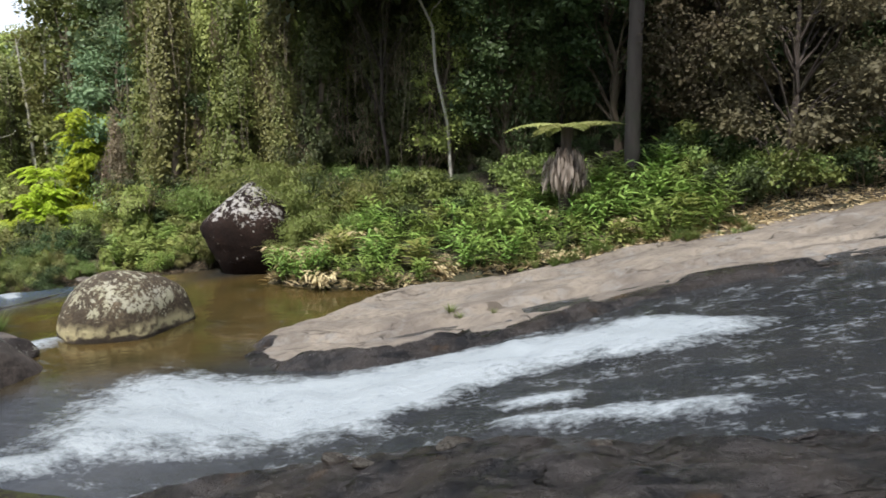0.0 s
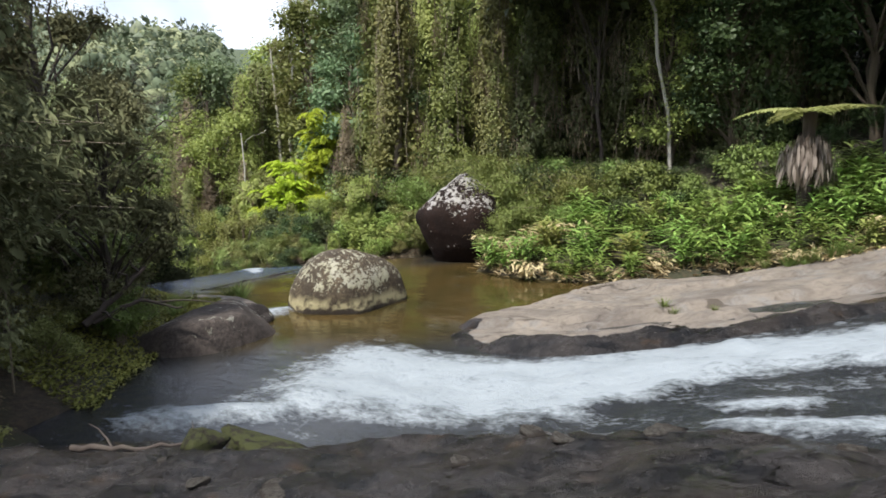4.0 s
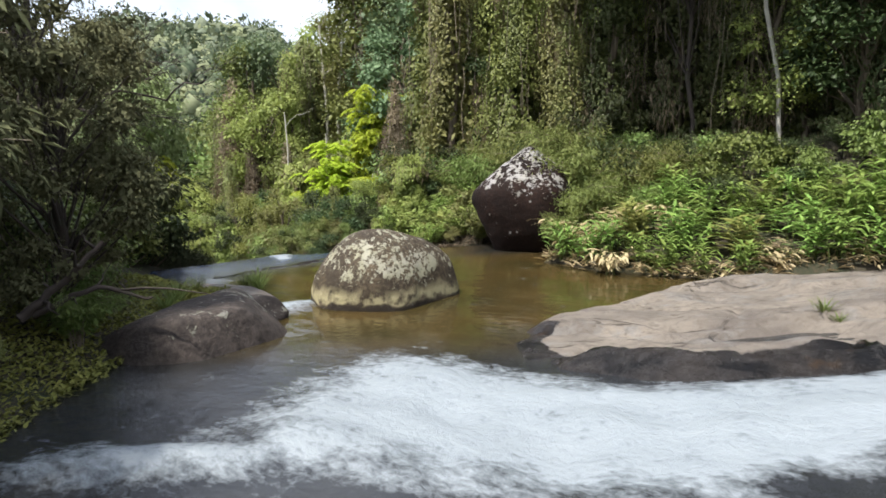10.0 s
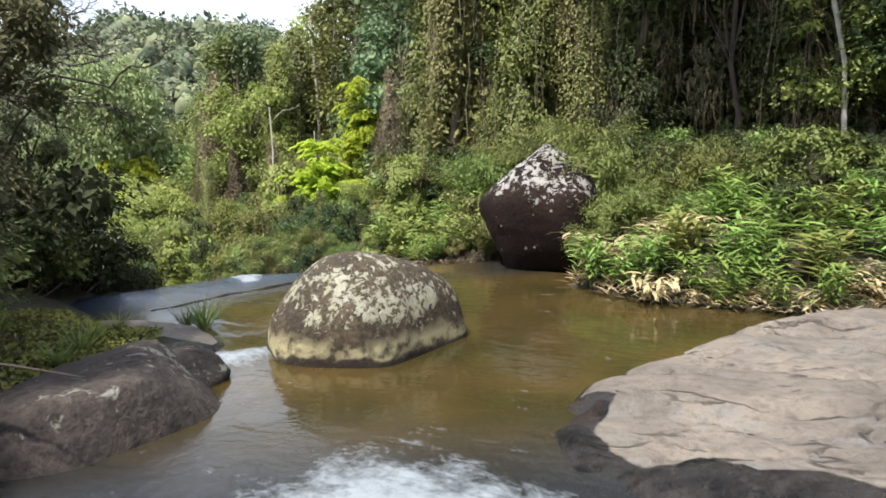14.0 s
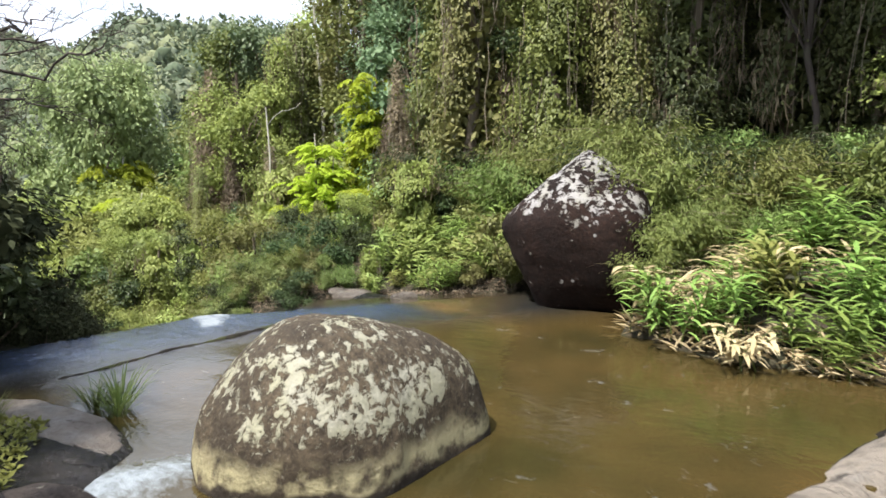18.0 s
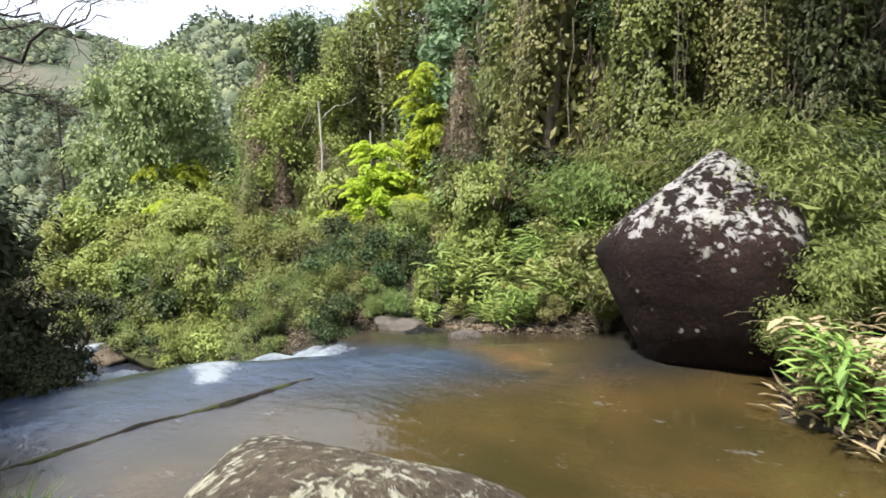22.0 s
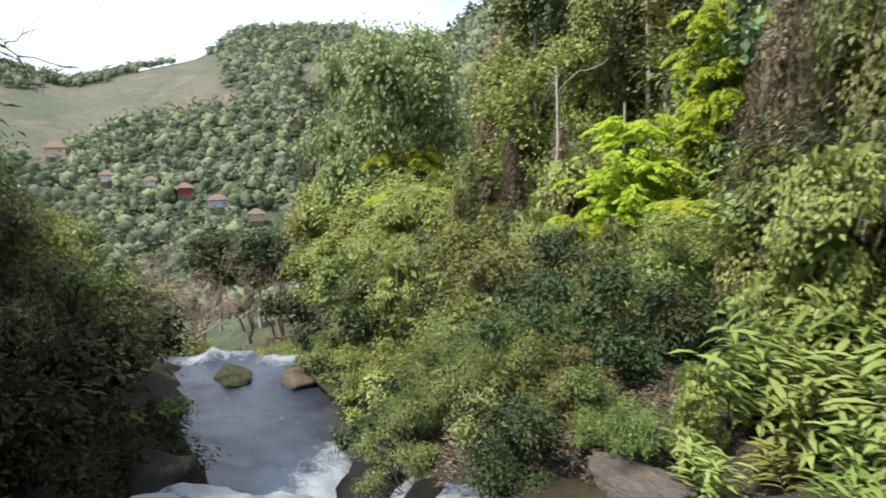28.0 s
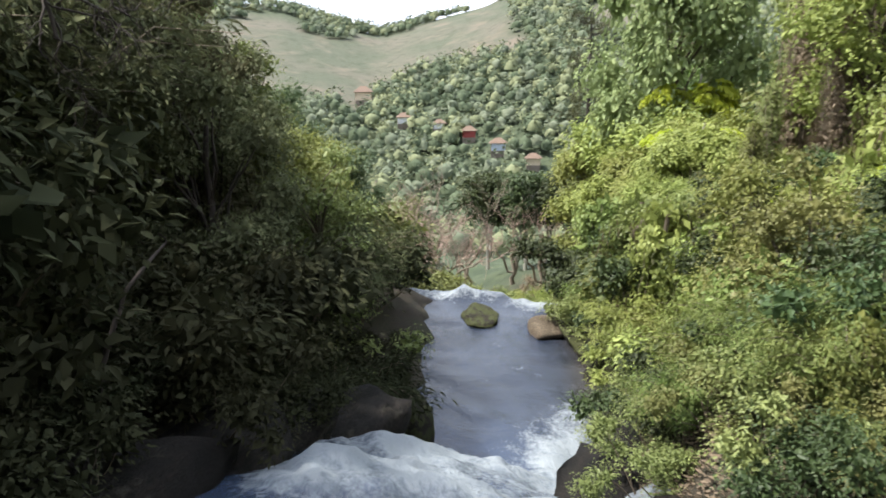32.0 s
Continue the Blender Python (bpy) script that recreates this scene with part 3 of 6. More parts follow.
def wetness(x, y, z):
    zw = water_level(x, y)
    above = z - zw
    n = np.interp(x, *NEAR_EDGE) - y
    s, m = falls(x, y)
    d = poly_distance(x, y, SLAB)
    reach = 0.62 + 0.20 * wave(x, y, 0.9, 30) + 0.35 * step(x, 0.3, 2.0)
    wet = np.where(y < 12, step(d, reach + 0.15, reach - 0.15), 0)
    wet = np.maximum(wet, step(above, 0.10, 0.02) * step(d, 0.5, 0.3))
    wet = np.maximum(wet, 1.0 * step(n, -1, 0))
    wet = np.maximum(wet, np.maximum(step(x, -6.8, -7.6) * step(y, 15, 17), step(x, -11, -12)))
    return np.clip(np.maximum(wet, step(s, -2.5, -1.0) * step(x, -5, -6.5) * step(m, 3.2, 2.2)), 0, 1)


rock_bed = sheet("rock_bed", np.concatenate([np.arange(-30, -13, 0.24), np.arange(-13, 6, 0.09), np.arange(6, 16, 0.25)]), np.concatenate([np.arange(-6, 2.5, 0.4), np.arange(2.5, 21.5, 0.09), np.arange(21.5, 27, 0.24)]), bedrock, GRANITE, [("wet", wetness)])
tagged(rock_bed, "smooth grey granite bedrock, dark and wet beside the water", "bedrock", kind="structure")


def foam_mask(x, y, z=None):
    top = np.interp(x, [-6.5, -5.5, -4.7, -3, -1.6, 0.4, 1.8, 3, 4.2, 5], [7.4, 9.3, 10.6, 10.1, 9.75, 10.2, 10.0, 10.0, 9.0, 8.6])
    low = np.interp(x, [-6.5, -5.5, -4.7, -3, -1, 0.4, 1.8, 3, 4.2, 5], [6.0, 6.2, 6.7, 7.0, 7.25, 8.1, 8.4, 8.1, 8.4, 8.6])
    mid, half = (top + low) / 2, (top - low) / 2 + 0.05
    f = step(np.abs(y - mid) / half, 1.25, 0.35) * step(x, -5.7, -3.9) * step(x, 5.0, 3.2)
    second = np.exp(-((y - np.interp(x, [0, 1.3, 2.9, 4], [7.0, 6.9, 6.45, 6.2])) / 0.22) ** 2) * step(x, 0.2, 0.8) * step(x, 3.6, 2.6)
    third = np.exp(-((y - 7.6 + 0.1 * x) / 0.2) ** 2) * step(x, 0.4, 0.9) * step(x, 2.0, 1.2)
    tail = np.exp(-((y - np.interp(x, [-6.2, -5.2, -4], [6.3, 6.75, 7.3])) / 0.40) ** 2) * step(x, -6.5, -5.6) * step(x, -3.2, -4.4)
    f = np.maximum(f, np.maximum(0.8 * tail, 0.8 * np.maximum(second, third)))
    f = np.maximum(f, 0.14 * step(x, 3, 6) * step(y, 11, 10) * (0.5 + 0.5 * wave(x, y * 3, 0.7, 20)))
    s, m = falls(x, y)
    on = step(x, -7.5, -9)
    pour = step(s, 1.9, 3.1) * step(s, 9.4, 7.5) * step(np.abs(m - 0.15), 2.3, 1.2) * (0.80 + 0.55 * wave(x, y, 2.6, 24))
    side = step(s, 7, 8.5) * step(s, 11.5, 9.5) * np.exp(-((m - 1.3) / 0.7) ** 2)
    tongue = 1.3 * np.exp(-((m - 1.7 - 0.35 * wave(x, y, 1.6, 31)) / 0.42) ** 2) * step(s, 7.5, 8.5) * step(s, 12.6, 10.6) * (0.75 + 0.5 * wave(x, y, 2.4, 32))
    along = np.clip(((x + 10.3) * -0.85 + (y - 15.95) * 0.8) / 1.3625, 0, 1)
    strip = 1.1 * np.exp(-(np.hypot(x + 10.3 + 0.85 * along, y - 15.95 - 0.8 * along) / (0.17 + 0.13 * along)) ** 2)
    lip = strip + 0.85 * np.exp(-((s - 1.45) / 0.28) ** 2) * step(m, -0.9, -0.4) * step(m, 1.4, 0.7) * (0.7 + 0.5 * wave(x, y, 3.1, 27))
    last = np.exp(-((s - 18.0 - 0.5 * wave(x, y, 1.1, 25)) / 0.7) ** 2) * (0.62 + 0.6 * wave(x, y, 2.0, 26))
    f = np.maximum(f, on * np.maximum(np.maximum(pour, np.maximum(side, tongue)), np.maximum(lip, last)))
    chan = np.exp(-(((x + 7.25) * 0.75 + (y - 12.0) * -0.66) / 0.28) ** 2) * step(np.hypot(x + 7.3, y - 12.0), 1.2, 0.5)
    return np.clip(np.maximum(np.maximum(f, 0.85 * chan), 0.17 * step(y - 0.45 * x, 12.6, 11.0) * step(x, -6.5, -4)), 0, 1)


def murkiness(x, y, z):
    s, m = falls(x, y)
    pool = step(y - 0.45 * x, 11.4, 13.6) * step(s, -0.6, -2.6) * step(x, 1.5, 0)
    lower = step(s, 9.0, 11) * step(s, 18, 15) * 0.7 * step(m, 1.2, 2.6)
    shelf = step(m, 1.5, 2.2) * step(s, 5, 3.5) * step(x, -6, -7.5) * 0.85
    return np.maximum(np.maximum(pool, lower), shelf)


def surface(x, y):
    f = foam_mask(x, y)
    s, m = falls(x, y)
    f = f * (1 - 0.75 * step(s, 1.9, 1.0) * step(x, -6.5, -8))
    return water_level(x, y) + f * (1 + 0.9 * step(s, 2.0, 3.2) * step(x, -7, -9)) * (0.10 + 0.09 * wave(x * 0.7, y, 2.2, 21) + 0.04 * wave(x, y * 1.5, 5, 22)) + 0.008 * wave(x, y, 3, 23) + 0.028 * step(s, 9.0, 11.0) * step(x, -9, -12) * (wave(s, m * 0.45, 4.2, 28) + 0.6 * wave(s * 0.8 + 0.5 * m, m * 0.5, 6.0, 29))


def flow_dir(x, y, z):
    s, m = falls(x, y)
    low = (s > 1.3) & (x < -8)
    return np.where(low, s + 40, x), np.where(low, m, y + 0.12 * x), np.zeros_like(x)


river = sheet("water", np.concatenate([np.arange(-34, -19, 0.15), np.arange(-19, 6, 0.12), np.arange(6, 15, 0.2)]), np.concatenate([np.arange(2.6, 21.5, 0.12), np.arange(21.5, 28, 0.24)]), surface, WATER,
              [("foam", lambda x, y, z: foam_mask(x, y)), ("sky_tint", lambda x, y, z: step(falls(x, y)[0], -2.6, 0.2) * (0.4 + 0.6 * step(falls(x, y)[0], 12, 8.5)) * step(x, -6.5, -8.5)), ("murk", murkiness), ("flow", flow_dir),
               ("shoal", lambda x, y, z: np.exp(-(((x + 7.5) / 1.1) ** 2 + ((y - 18.2) / 0.75) ** 2)))])
tagged(river, "brown pool, dark running water and white rapids of a small river", "river", kind="structure")


# ---- boulders ----
def boulder_mesh(name, planes, material, seed, round_off=9, levels=5, rough=0.035):
    """A rounded stone held between planes (normal, distance)."""
    bm = bmesh.new()
    bmesh.ops.create_icosphere(bm, subdivisions=levels, radius=1)
    n = unit(np.array([p[0] for p in planes], float))
    d = np.array([p[1] for p in planes], float)
    for v in bm.verts:
        u = np.array(v.co)
        q = np.maximum(n @ u, 0) / d
        r = (q ** round_off).sum() ** (-1 / round_off)
        p = Vector(u * r)
        w = noise.fractal(p * 1.3 + Vector((seed, 0, 0)), 1.0, 2.0, 5)
        v.co = p * (1 + rough * w) + Vector(u) * 0.012 * noise.noise(p * 9)
    me = bpy.data.meshes.new(name)
    bm.to_mesh(me)
    bm.free()
    me.shade_smooth()
    me.materials.append(material)
    return me


dark = new("boulder", boulder_mesh("boulder", [
    ((-0.66, -0.05, 0.75), 1.06), ((-0.86, -0.12, -0.50), 1.14), ((-0.25, -0.66, 0.68), 1.12), ((0.60, 0.05, 0.80), 1.24), ((0.98, 0, 0.12), 1.24),
    ((0.0, -0.94, -0.34), 1.08), ((0.05, -1, 0.10), 1.14), ((-0.62, -0.70, -0.36), 1.14), ((0.78, -0.62, -0.02), 1.28), ((0, 1, 0.1), 1.25), ((0, 0, -1), 1.5), ((0.35, -0.62, 0.7), 1.18),
    ((0.1, -0.7, -0.7), 1.22)], ROCK_DARK, 3.0, 13, rough=0.05))
dark.matrix_basis = pose(-5.72, 19.72, 1.15)
tagged(dark, "tall dark brown boulder crusted with white lichen at the pool", "boulder")
pale = new("boulder", boulder_mesh("boulder", [
    ((-0.62, -0.30, 0.72), 0.88), ((-0.92, -0.25, 0.05), 1.30), ((0.62, -0.20, 0.76), 0.92), ((0.97, -0.25, 0.1), 1.02), ((0.0, -0.80, 0.60), 0.92),
    ((0.35, -0.92, 0.0), 1.08), ((-0.6, -0.78, 0.1), 1.12), ((0, 0.5, 0.86), 0.85), ((0, 1, 0.1), 1.05), ((0, 0, -1), 0.8), ((-0.1, 0.1, 1), 0.86),
    ((-0.85, -0.3, -0.5), 1.35), ((0.2, -0.9, -0.4), 1.22)], ROCK_LICHEN, 8.0, 7))
pale.matrix_basis = pose(-6.36, 12.98, 0.36) @ Matrix.Diagonal((0.92, 1, 1, 1))
tagged(pale, "rounded grey boulder blotched with pale lichen in the pool", "boulder")
left_rock = new("boulder", boulder_mesh("boulder", [
    ((0.9, -0.3, 0.3), 0.55), ((0.5, -0.8, 0.25), 0.85), ((0, 0, 1), 0.42), ((-0.5, 0, 0.9), 0.60), ((0.4, 0.85, 0.3), 1.0), ((-1, -0.1, 0), 1.9),
    ((-0.3, -0.95, 0.2), 1.2), ((0, 0, -1), 0.6), ((0.6, 0.3, 0.75), 0.55)], ROCK_MOSS, 14.0, rough=0.05))
left_rock.matrix_basis = pose(-7.05, 9.85, 0.10, 0, 0, 8)
tagged(left_rock, "low dark wet boulder under a mossy bank", "boulder")


# ---- plants: one of each kind with its parts, later copied ----
def inner_leaves(rng, pos, length, width):
    """Broad overlapping leaves inside a crown, which close it to the light."""
    n = len(pos)
    return leaf_mesh(pos, rng.normal(size=(n, 3)) - np.array([0, 0, 0.3]), rng.normal(size=(n, 3)) + np.array([0, 0, 0.6]), length * rng.uniform(0.7, 1.3, n), width * rng.uniform(0.7, 1.3, n))


def clump_leaves(rng, centres, radii, count, length, width, droop=0.35, flat=0.72, jitter=0.5, core=0.6):
    """Leaves on the outer side of round clumps, denser above, over a closed heart of broad leaves."""
    centres, radii = np.asarray(centres, float), np.asarray(radii, float)
    share = radii ** 2 / (radii ** 2).sum()
    pick = rng.choice(len(centres), count, p=share)
    u = unit(rng.normal(size=(count, 3)) + np.array([0, 0, 0.45]))
    lobes = 1 + 0.16 * np.sin(4.1 * u[:, :1] + pick[:, None]) * np.cos(3.7 * u[:, 1:2] + 1.7 * pick[:, None]) + 0.10 * np.sin(9 * u[:, 2:] + 5 * u[:, :1])
    rad = radii[pick][:, None] * rng.uniform(0.74, 1.05, (count, 1)) * lobes
    pos = centres[pick] + u * rad * np.array([1, 1, flat])
    axis = unit(u * np.array([1, 1, 0.2]) + rng.normal(0, jitter, (count, 3)) * np.array([1, 1, 0.5]) - np.array([0, 0, droop]))
    normal = unit(u * 0.9 + np.array([0, 0, 0.7]) + rng.normal(0, 0.3, (count, 3)))
    outer = leaf_mesh(pos, axis, normal, length * rng.uniform(0.6, 1.25, count), width * rng.uniform(0.7, 1.2, count))
    m = int(count * core)
    pick = rng.choice(len(centres), m, p=share)
    heart = centres[pick] + unit(rng.normal(size=(m, 3))) * radii[pick][:, None] * rng.uniform(0.2, 0.62, (m, 1)) * np.array([1, 1, flat])
    big = float(radii.mean())
    return join([outer, inner_leaves(rng, heart, min(0.40 * big, 1.6 * length), min(0.25 * big, 1.0 * length))])


def tree(seed, height, spread, low, clumps, leaf_count, leaf, leaf_mat, bark_mat, label, clump_r=(0.7, 1.25), group="forest trees", droop=0.35, girth=1.0):
    """A tree: bent trunk, limbs reaching to clumps, crown of leaves."""
    rng = np.random.RandomState(seed)
    root = thing("tree", label, "tree", group)
    lean = rng.normal(0, 0.05 * height, 2)
    trunk_pts = bent((0, 0, -0.4), (lean[0], lean[1], height * 0.86), 9, 0, 0.03 * height * 0.4, rng)
    r0 = (height * 0.017 + 0.03) * girth
    part("trunk", mesh_of("trunk", *tube(trunk_pts, np.linspace(r0, r0 * 0.35, 9), 8, 0.12, rng), bark_mat, True), root)
    zs = low + (1 - low) * rng.uniform(0, 1, clumps) ** 0.9
    shape = np.sqrt(np.clip(1 - ((zs - (low + 1) / 2) / ((1 - low) / 2 + 0.12)) ** 2, 0.05, 1))
    ang = rng.uniform(0, 2 * np.pi, clumps)
    rad = spread * shape * np.sqrt(rng.uniform(0.15, 1, clumps))
    c = np.stack([lean[0] * zs + rad * np.cos(ang), lean[1] * zs + rad * np.sin(ang), zs * height], -1)
    limbs = []
    for p in c:
        h = max(0.15, (p[2] - 0.22 * height) / (0.86 * height)) * 0.86
        k = int(np.clip(h / 0.86 * 8, 1, 7))
        limbs.append(tube(bent(trunk_pts[k], p, 5, 0.2, 0.08, rng), np.linspace(r0 * 0.34, 0.012, 5), 3))
    part("branching", mesh_of("branching", *join(limbs), bark_mat, True), root, kind="stuff")
    rc = rng.uniform(*clump_r, clumps)
    v, f = clump_leaves(rng, c, rc, leaf_count, leaf[0], leaf[1], droop)
    part("crown", mesh_of("crown", v, f, leaf_mat), root, kind="stuff")
    return root


def tier_tree(seed, height, label, leaf_mat=None):
    """A young tree with feathery leaves held in flat tiers."""
    rng = np.random.RandomState(seed)
    root = thing("tree", label, "tree", "forest trees")
    trunk_pts = bent((0, 0, -0.4), (0.2, 0.1, height * 0.92), 9, 0, 0.06, rng)
    part("trunk", mesh_of("trunk", *tube(trunk_pts, np.linspace(0.09, 0.03, 9), 7, 0.1, rng), BARK_PALE, True), root)
    limbs, leaves = [], []
    for i in range(34):
        h = rng.uniform(0.34, 1.0)
        a, reach = rng.uniform(0, 2 * np.pi), rng.uniform(0.4, 1.3) * height * 0.15 + 0.25
        base = trunk_pts[int(h * 8)]
        tip = base + np.array([np.cos(a) * reach, np.sin(a) * reach, rng.uniform(0.0, 0.35)])
        limbs.append(tube(bent(base, tip, 5, 0.12, 0.03, rng), np.linspace(0.028, 0.008, 5), 4))
        for _ in range(9):
            fa = rng.uniform(0, 2 * np.pi)
            fl = rng.uniform(0.45, 0.85)
            d = np.array([np.cos(fa), np.sin(fa), 0.0])
            t = np.linspace(0.1, 1, 9)
            line = tip + rng.normal(0, 0.14, 3) + d * (t * fl)[:, None]
            line[:, 2] += 0.12 * t - 0.42 * t ** 2 * fl
            side = np.array([-d[1], d[0], 0])
            for sgn in (-1, 1):
                n = len(line)
                leaves.append(leaf_mesh(line, side * sgn + d * 0.5 + rng.normal(0, 0.12, (n, 3)) - np.array([0, 0, 0.25]), np.tile([0, 0, 1.0], (n, 1)) + rng.normal(0, 0.2, (n, 3)),
                                        np.full(n, 0.30) * np.sin(np.pi * (0.15 + 0.75 * t)), np.full(n, 0.125)))
    part("branching", mesh_of("branching", *join(limbs), BARK, True), root, kind="stuff")
    part("crown", mesh_of("crown", *join(leaves), leaf_mat or LEAF_BRIGHT), root)
    return root


def vine_column(seed, height, radius, leaf_mat, label, count=7200, strands=30, slim=1.0, drapes=40, name="vine_covered_tree", dead=0.08):
    """A trunk lost under creepers: leaves in overlapping hanging drapes, dead strands between."""
    rng = np.random.RandomState(seed)
    root = thing(name, label, "tree" if name == "vine_covered_tree" else "creeper", "creeper-hung trees" if name == "vine_covered_tree" else "creeper mounds")
    trunk_pts = bent((0, 0, -0.4), (rng.normal(0, 0.03 * height), rng.normal(0, 0.03 * height), height * 0.94), 9, 0, 0.012 * height, rng)
    part("trunk", mesh_of("trunk", *tube(trunk_pts, np.linspace(0.02 * height + 0.02, 0.05, 9), 8, 0.15, rng), BARK, True), root)
    top = np.sort(rng.uniform(0.16, 1.02, drapes))
    ang = rng.uniform(0, 2 * np.pi, drapes)
    long = np.minimum(rng.uniform(0.14, 0.34, drapes) * height, top * height)
    girth = radius * (1.12 - 0.52 * top) * rng.uniform(0.55, 1.15, drapes)
    wide = radius * rng.uniform(0.26, 0.5, drapes)
    pick = rng.choice(drapes, count, p=long * wide / (long * wide).sum())
    t = rng.uniform(0, 1, count) ** 0.8
    a = ang[pick]
    out = np.stack([np.cos(a), np.sin(a), np.zeros(count)], -1)
    side = np.stack([-np.sin(a), np.cos(a), np.zeros(count)], -1)
    w = rng.normal(0, 0.62, count) * wide[pick] * np.sin(np.pi * (0.14 + 0.78 * t))
    r = girth[pick] * (0.45 + 0.62 * np.sin(np.pi * np.clip(0.12 + 0.70 * t, 0, 1))) - 0.55 * w ** 2 / radius + rng.uniform(-0.16, 0.05, count) * radius
    z = top[pick] * height - long[pick] * t
    mid = np.stack([np.interp(z / height, np.linspace(0, 0.94, 9), trunk_pts[:, k]) for k in (0, 1)], -1)
    pos = out * r[:, None] + side * w[:, None] + np.stack([mid[:, 0], mid[:, 1], z], -1)
    v, f = leaf_mesh(pos, out * 0.45 + side * rng.normal(0, 0.5, (count, 1)) + rng.normal(0, 0.25, (count, 3)) - np.array([0, 0, 0.75]), out * 0.9 + side * (w / wide[pick])[:, None] * 0.4 + np.array([0, 0, 0.55]) + rng.normal(0, 0.28, (count, 3)),
                     rng.uniform(0.075, 0.155, count), slim * rng.uniform(0.045, 0.085, count))
    m = int(count * 0.42)
    k = rng.choice(count, m)
    heart = np.stack([mid[k, 0], mid[k, 1], z[k]], -1) + out[k] * (r[k] * rng.uniform(0.25, 0.66, m))[:, None] + side[k] * (w[k] * 0.7)[:, None]
    part("creeper_cover", mesh_of("creeper_cover", *join([(v, f), inner_leaves(rng, heart, 0.28, 0.17)]), leaf_mat), root)
    ropes = []
    for _ in range(strands):
        b = rng.uniform(0, 2 * np.pi)
        z1 = rng.uniform(0.35, 1.0) * height
        rr = radius * rng.uniform(0.45, 0.95) * (1.12 - 0.5 * z1 / height)
        p = np.array([np.cos(b) * rr, np.sin(b) * rr, z1])
        drop = min(rng.uniform(0.09, 0.45) * height, z1)
        ropes.append(tube(bent(p, p - np.array([rng.normal(0, 0.12), rng.normal(0, 0.12), drop]), 5, 0, 0.05, rng), np.full(5, rng.uniform(0.006, 0.015)), 3))
    part("strand_curtain", mesh_of("strand_curtain", *join(ropes), TWIG), root, "dry brown hanging strands", "stuff")
    dead_n = int(count * dead)
    tuft = rng.choice(drapes, max(3, drapes // 6), replace=False)
    k = rng.choice(np.flatnonzero(np.isin(pick, tuft)), dead_n)
    v, f = leaf_mesh(pos[k] + out[k] * 0.06 + rng.normal(0, 0.08, (dead_n, 3)), np.tile([0, 0, -1.0], (dead_n, 1)) + rng.normal(0, 0.25, (dead_n, 3)), out[k], rng.uniform(0.2, 0.5, dead_n), rng.uniform(0.015, 0.03, dead_n))
    part("withered_foliage", mesh_of("withered_foliage", v, f, LEAF_BROWN), root, "hanging withered brown leaves")
    return root


def bamboo(seed, height, stems, label, leaf_mat=None, per_stem=130, leaf=(0.20, 0.036), arch=1.0):
    """A mound of thin canes that arch over, hung with fine leaves."""
    rng = np.random.RandomState(seed)
    root = thing("bamboo_clump", label, "bamboo", "bamboo thicket")
    canes, leaves = [], []
    for _ in range(stems):
        a = rng.uniform(0, 2 * np.pi)
        reach = rng.uniform(0.25, 1.0) * height * 0.75 * arch
        h = height * rng.uniform(0.6, 1.0)
        d = np.array([np.cos(a), np.sin(a)])
        t = np.linspace(0, 1, 9)
        pts = np.stack([d[0] * reach * t ** 1.5, d[1] * reach * t ** 1.5, h * (1.65 * t - 0.85 * t ** 2.4) - 0.2], -1)
        pts[:, :2] += rng.normal(0, 0.12 * height * 0.3, 2)
        canes.append(tube(pts[::2], np.linspace(0.016, 0.004, 5), 3))
        k = rng.uniform(0.22, 1.0, per_stem) ** 0.8
        p = np.stack([np.interp(k, t, pts[:, j]) for j in range(3)], -1) + rng.normal(0, 0.13, (per_stem, 3))
        out = np.array([d[0], d[1], -0.35]) + rng.normal(0, 0.6, (per_stem, 3))
        leaves.append(leaf_mesh(p, out, np.tile([0, 0, 1.0], (per_stem, 1)) + rng.normal(0, 0.4, (per_stem, 3)), leaf[0] * rng.uniform(0.6, 1.3, per_stem), leaf[1] * rng.uniform(0.7, 1.3, per_stem), 0.1, 0.25))
        m = per_stem // 7
        q = rng.uniform(0.3, 0.9, m)
        leaves.append(inner_leaves(rng, np.stack([np.interp(q, t, pts[:, j]) for j in range(3)], -1) * np.array([0.82, 0.82, 0.86]) + rng.normal(0, 0.1, (m, 3)), min(0.13 * height, 0.24), min(0.055 * height, 0.09)))
    part("cane_growth", mesh_of("cane_growth", *join(canes), TWIG), root, kind="stuff")
    part("foliage", mesh_of("foliage", *join(leaves), leaf_mat or LEAF_BAMBOO), root)
    return root


def shrub(seed, height, leaf_mat, label, count=1500, leaf=(0.15, 0.07), name="shrub"):
    rng = np.random.RandomState(seed)
    root = thing(name, label, name, "undergrowth shrubs")
    n = 13
    c = np.stack([rng.normal(0, 0.42, n) * height, rng.normal(0, 0.42, n) * height, rng.uniform(0.15, 0.85, n) * height], -1)
    part("stem_growth", mesh_of("stem_growth", *join([tube(bent((p[0] * 0.2, p[1] * 0.2, -0.2), p, 5, 0, 0.05, rng), np.linspace(0.022, 0.006, 5), 4) for p in c]), BARK), root, kind="stuff")
    rc = rng.uniform(0.2, 0.42, n) * height
    v, f = clump_leaves(rng, c, rc, count, leaf[0], leaf[1], 0.45)
    part("foliage", mesh_of("foliage", v, f, leaf_mat), root, kind="stuff")
    return root


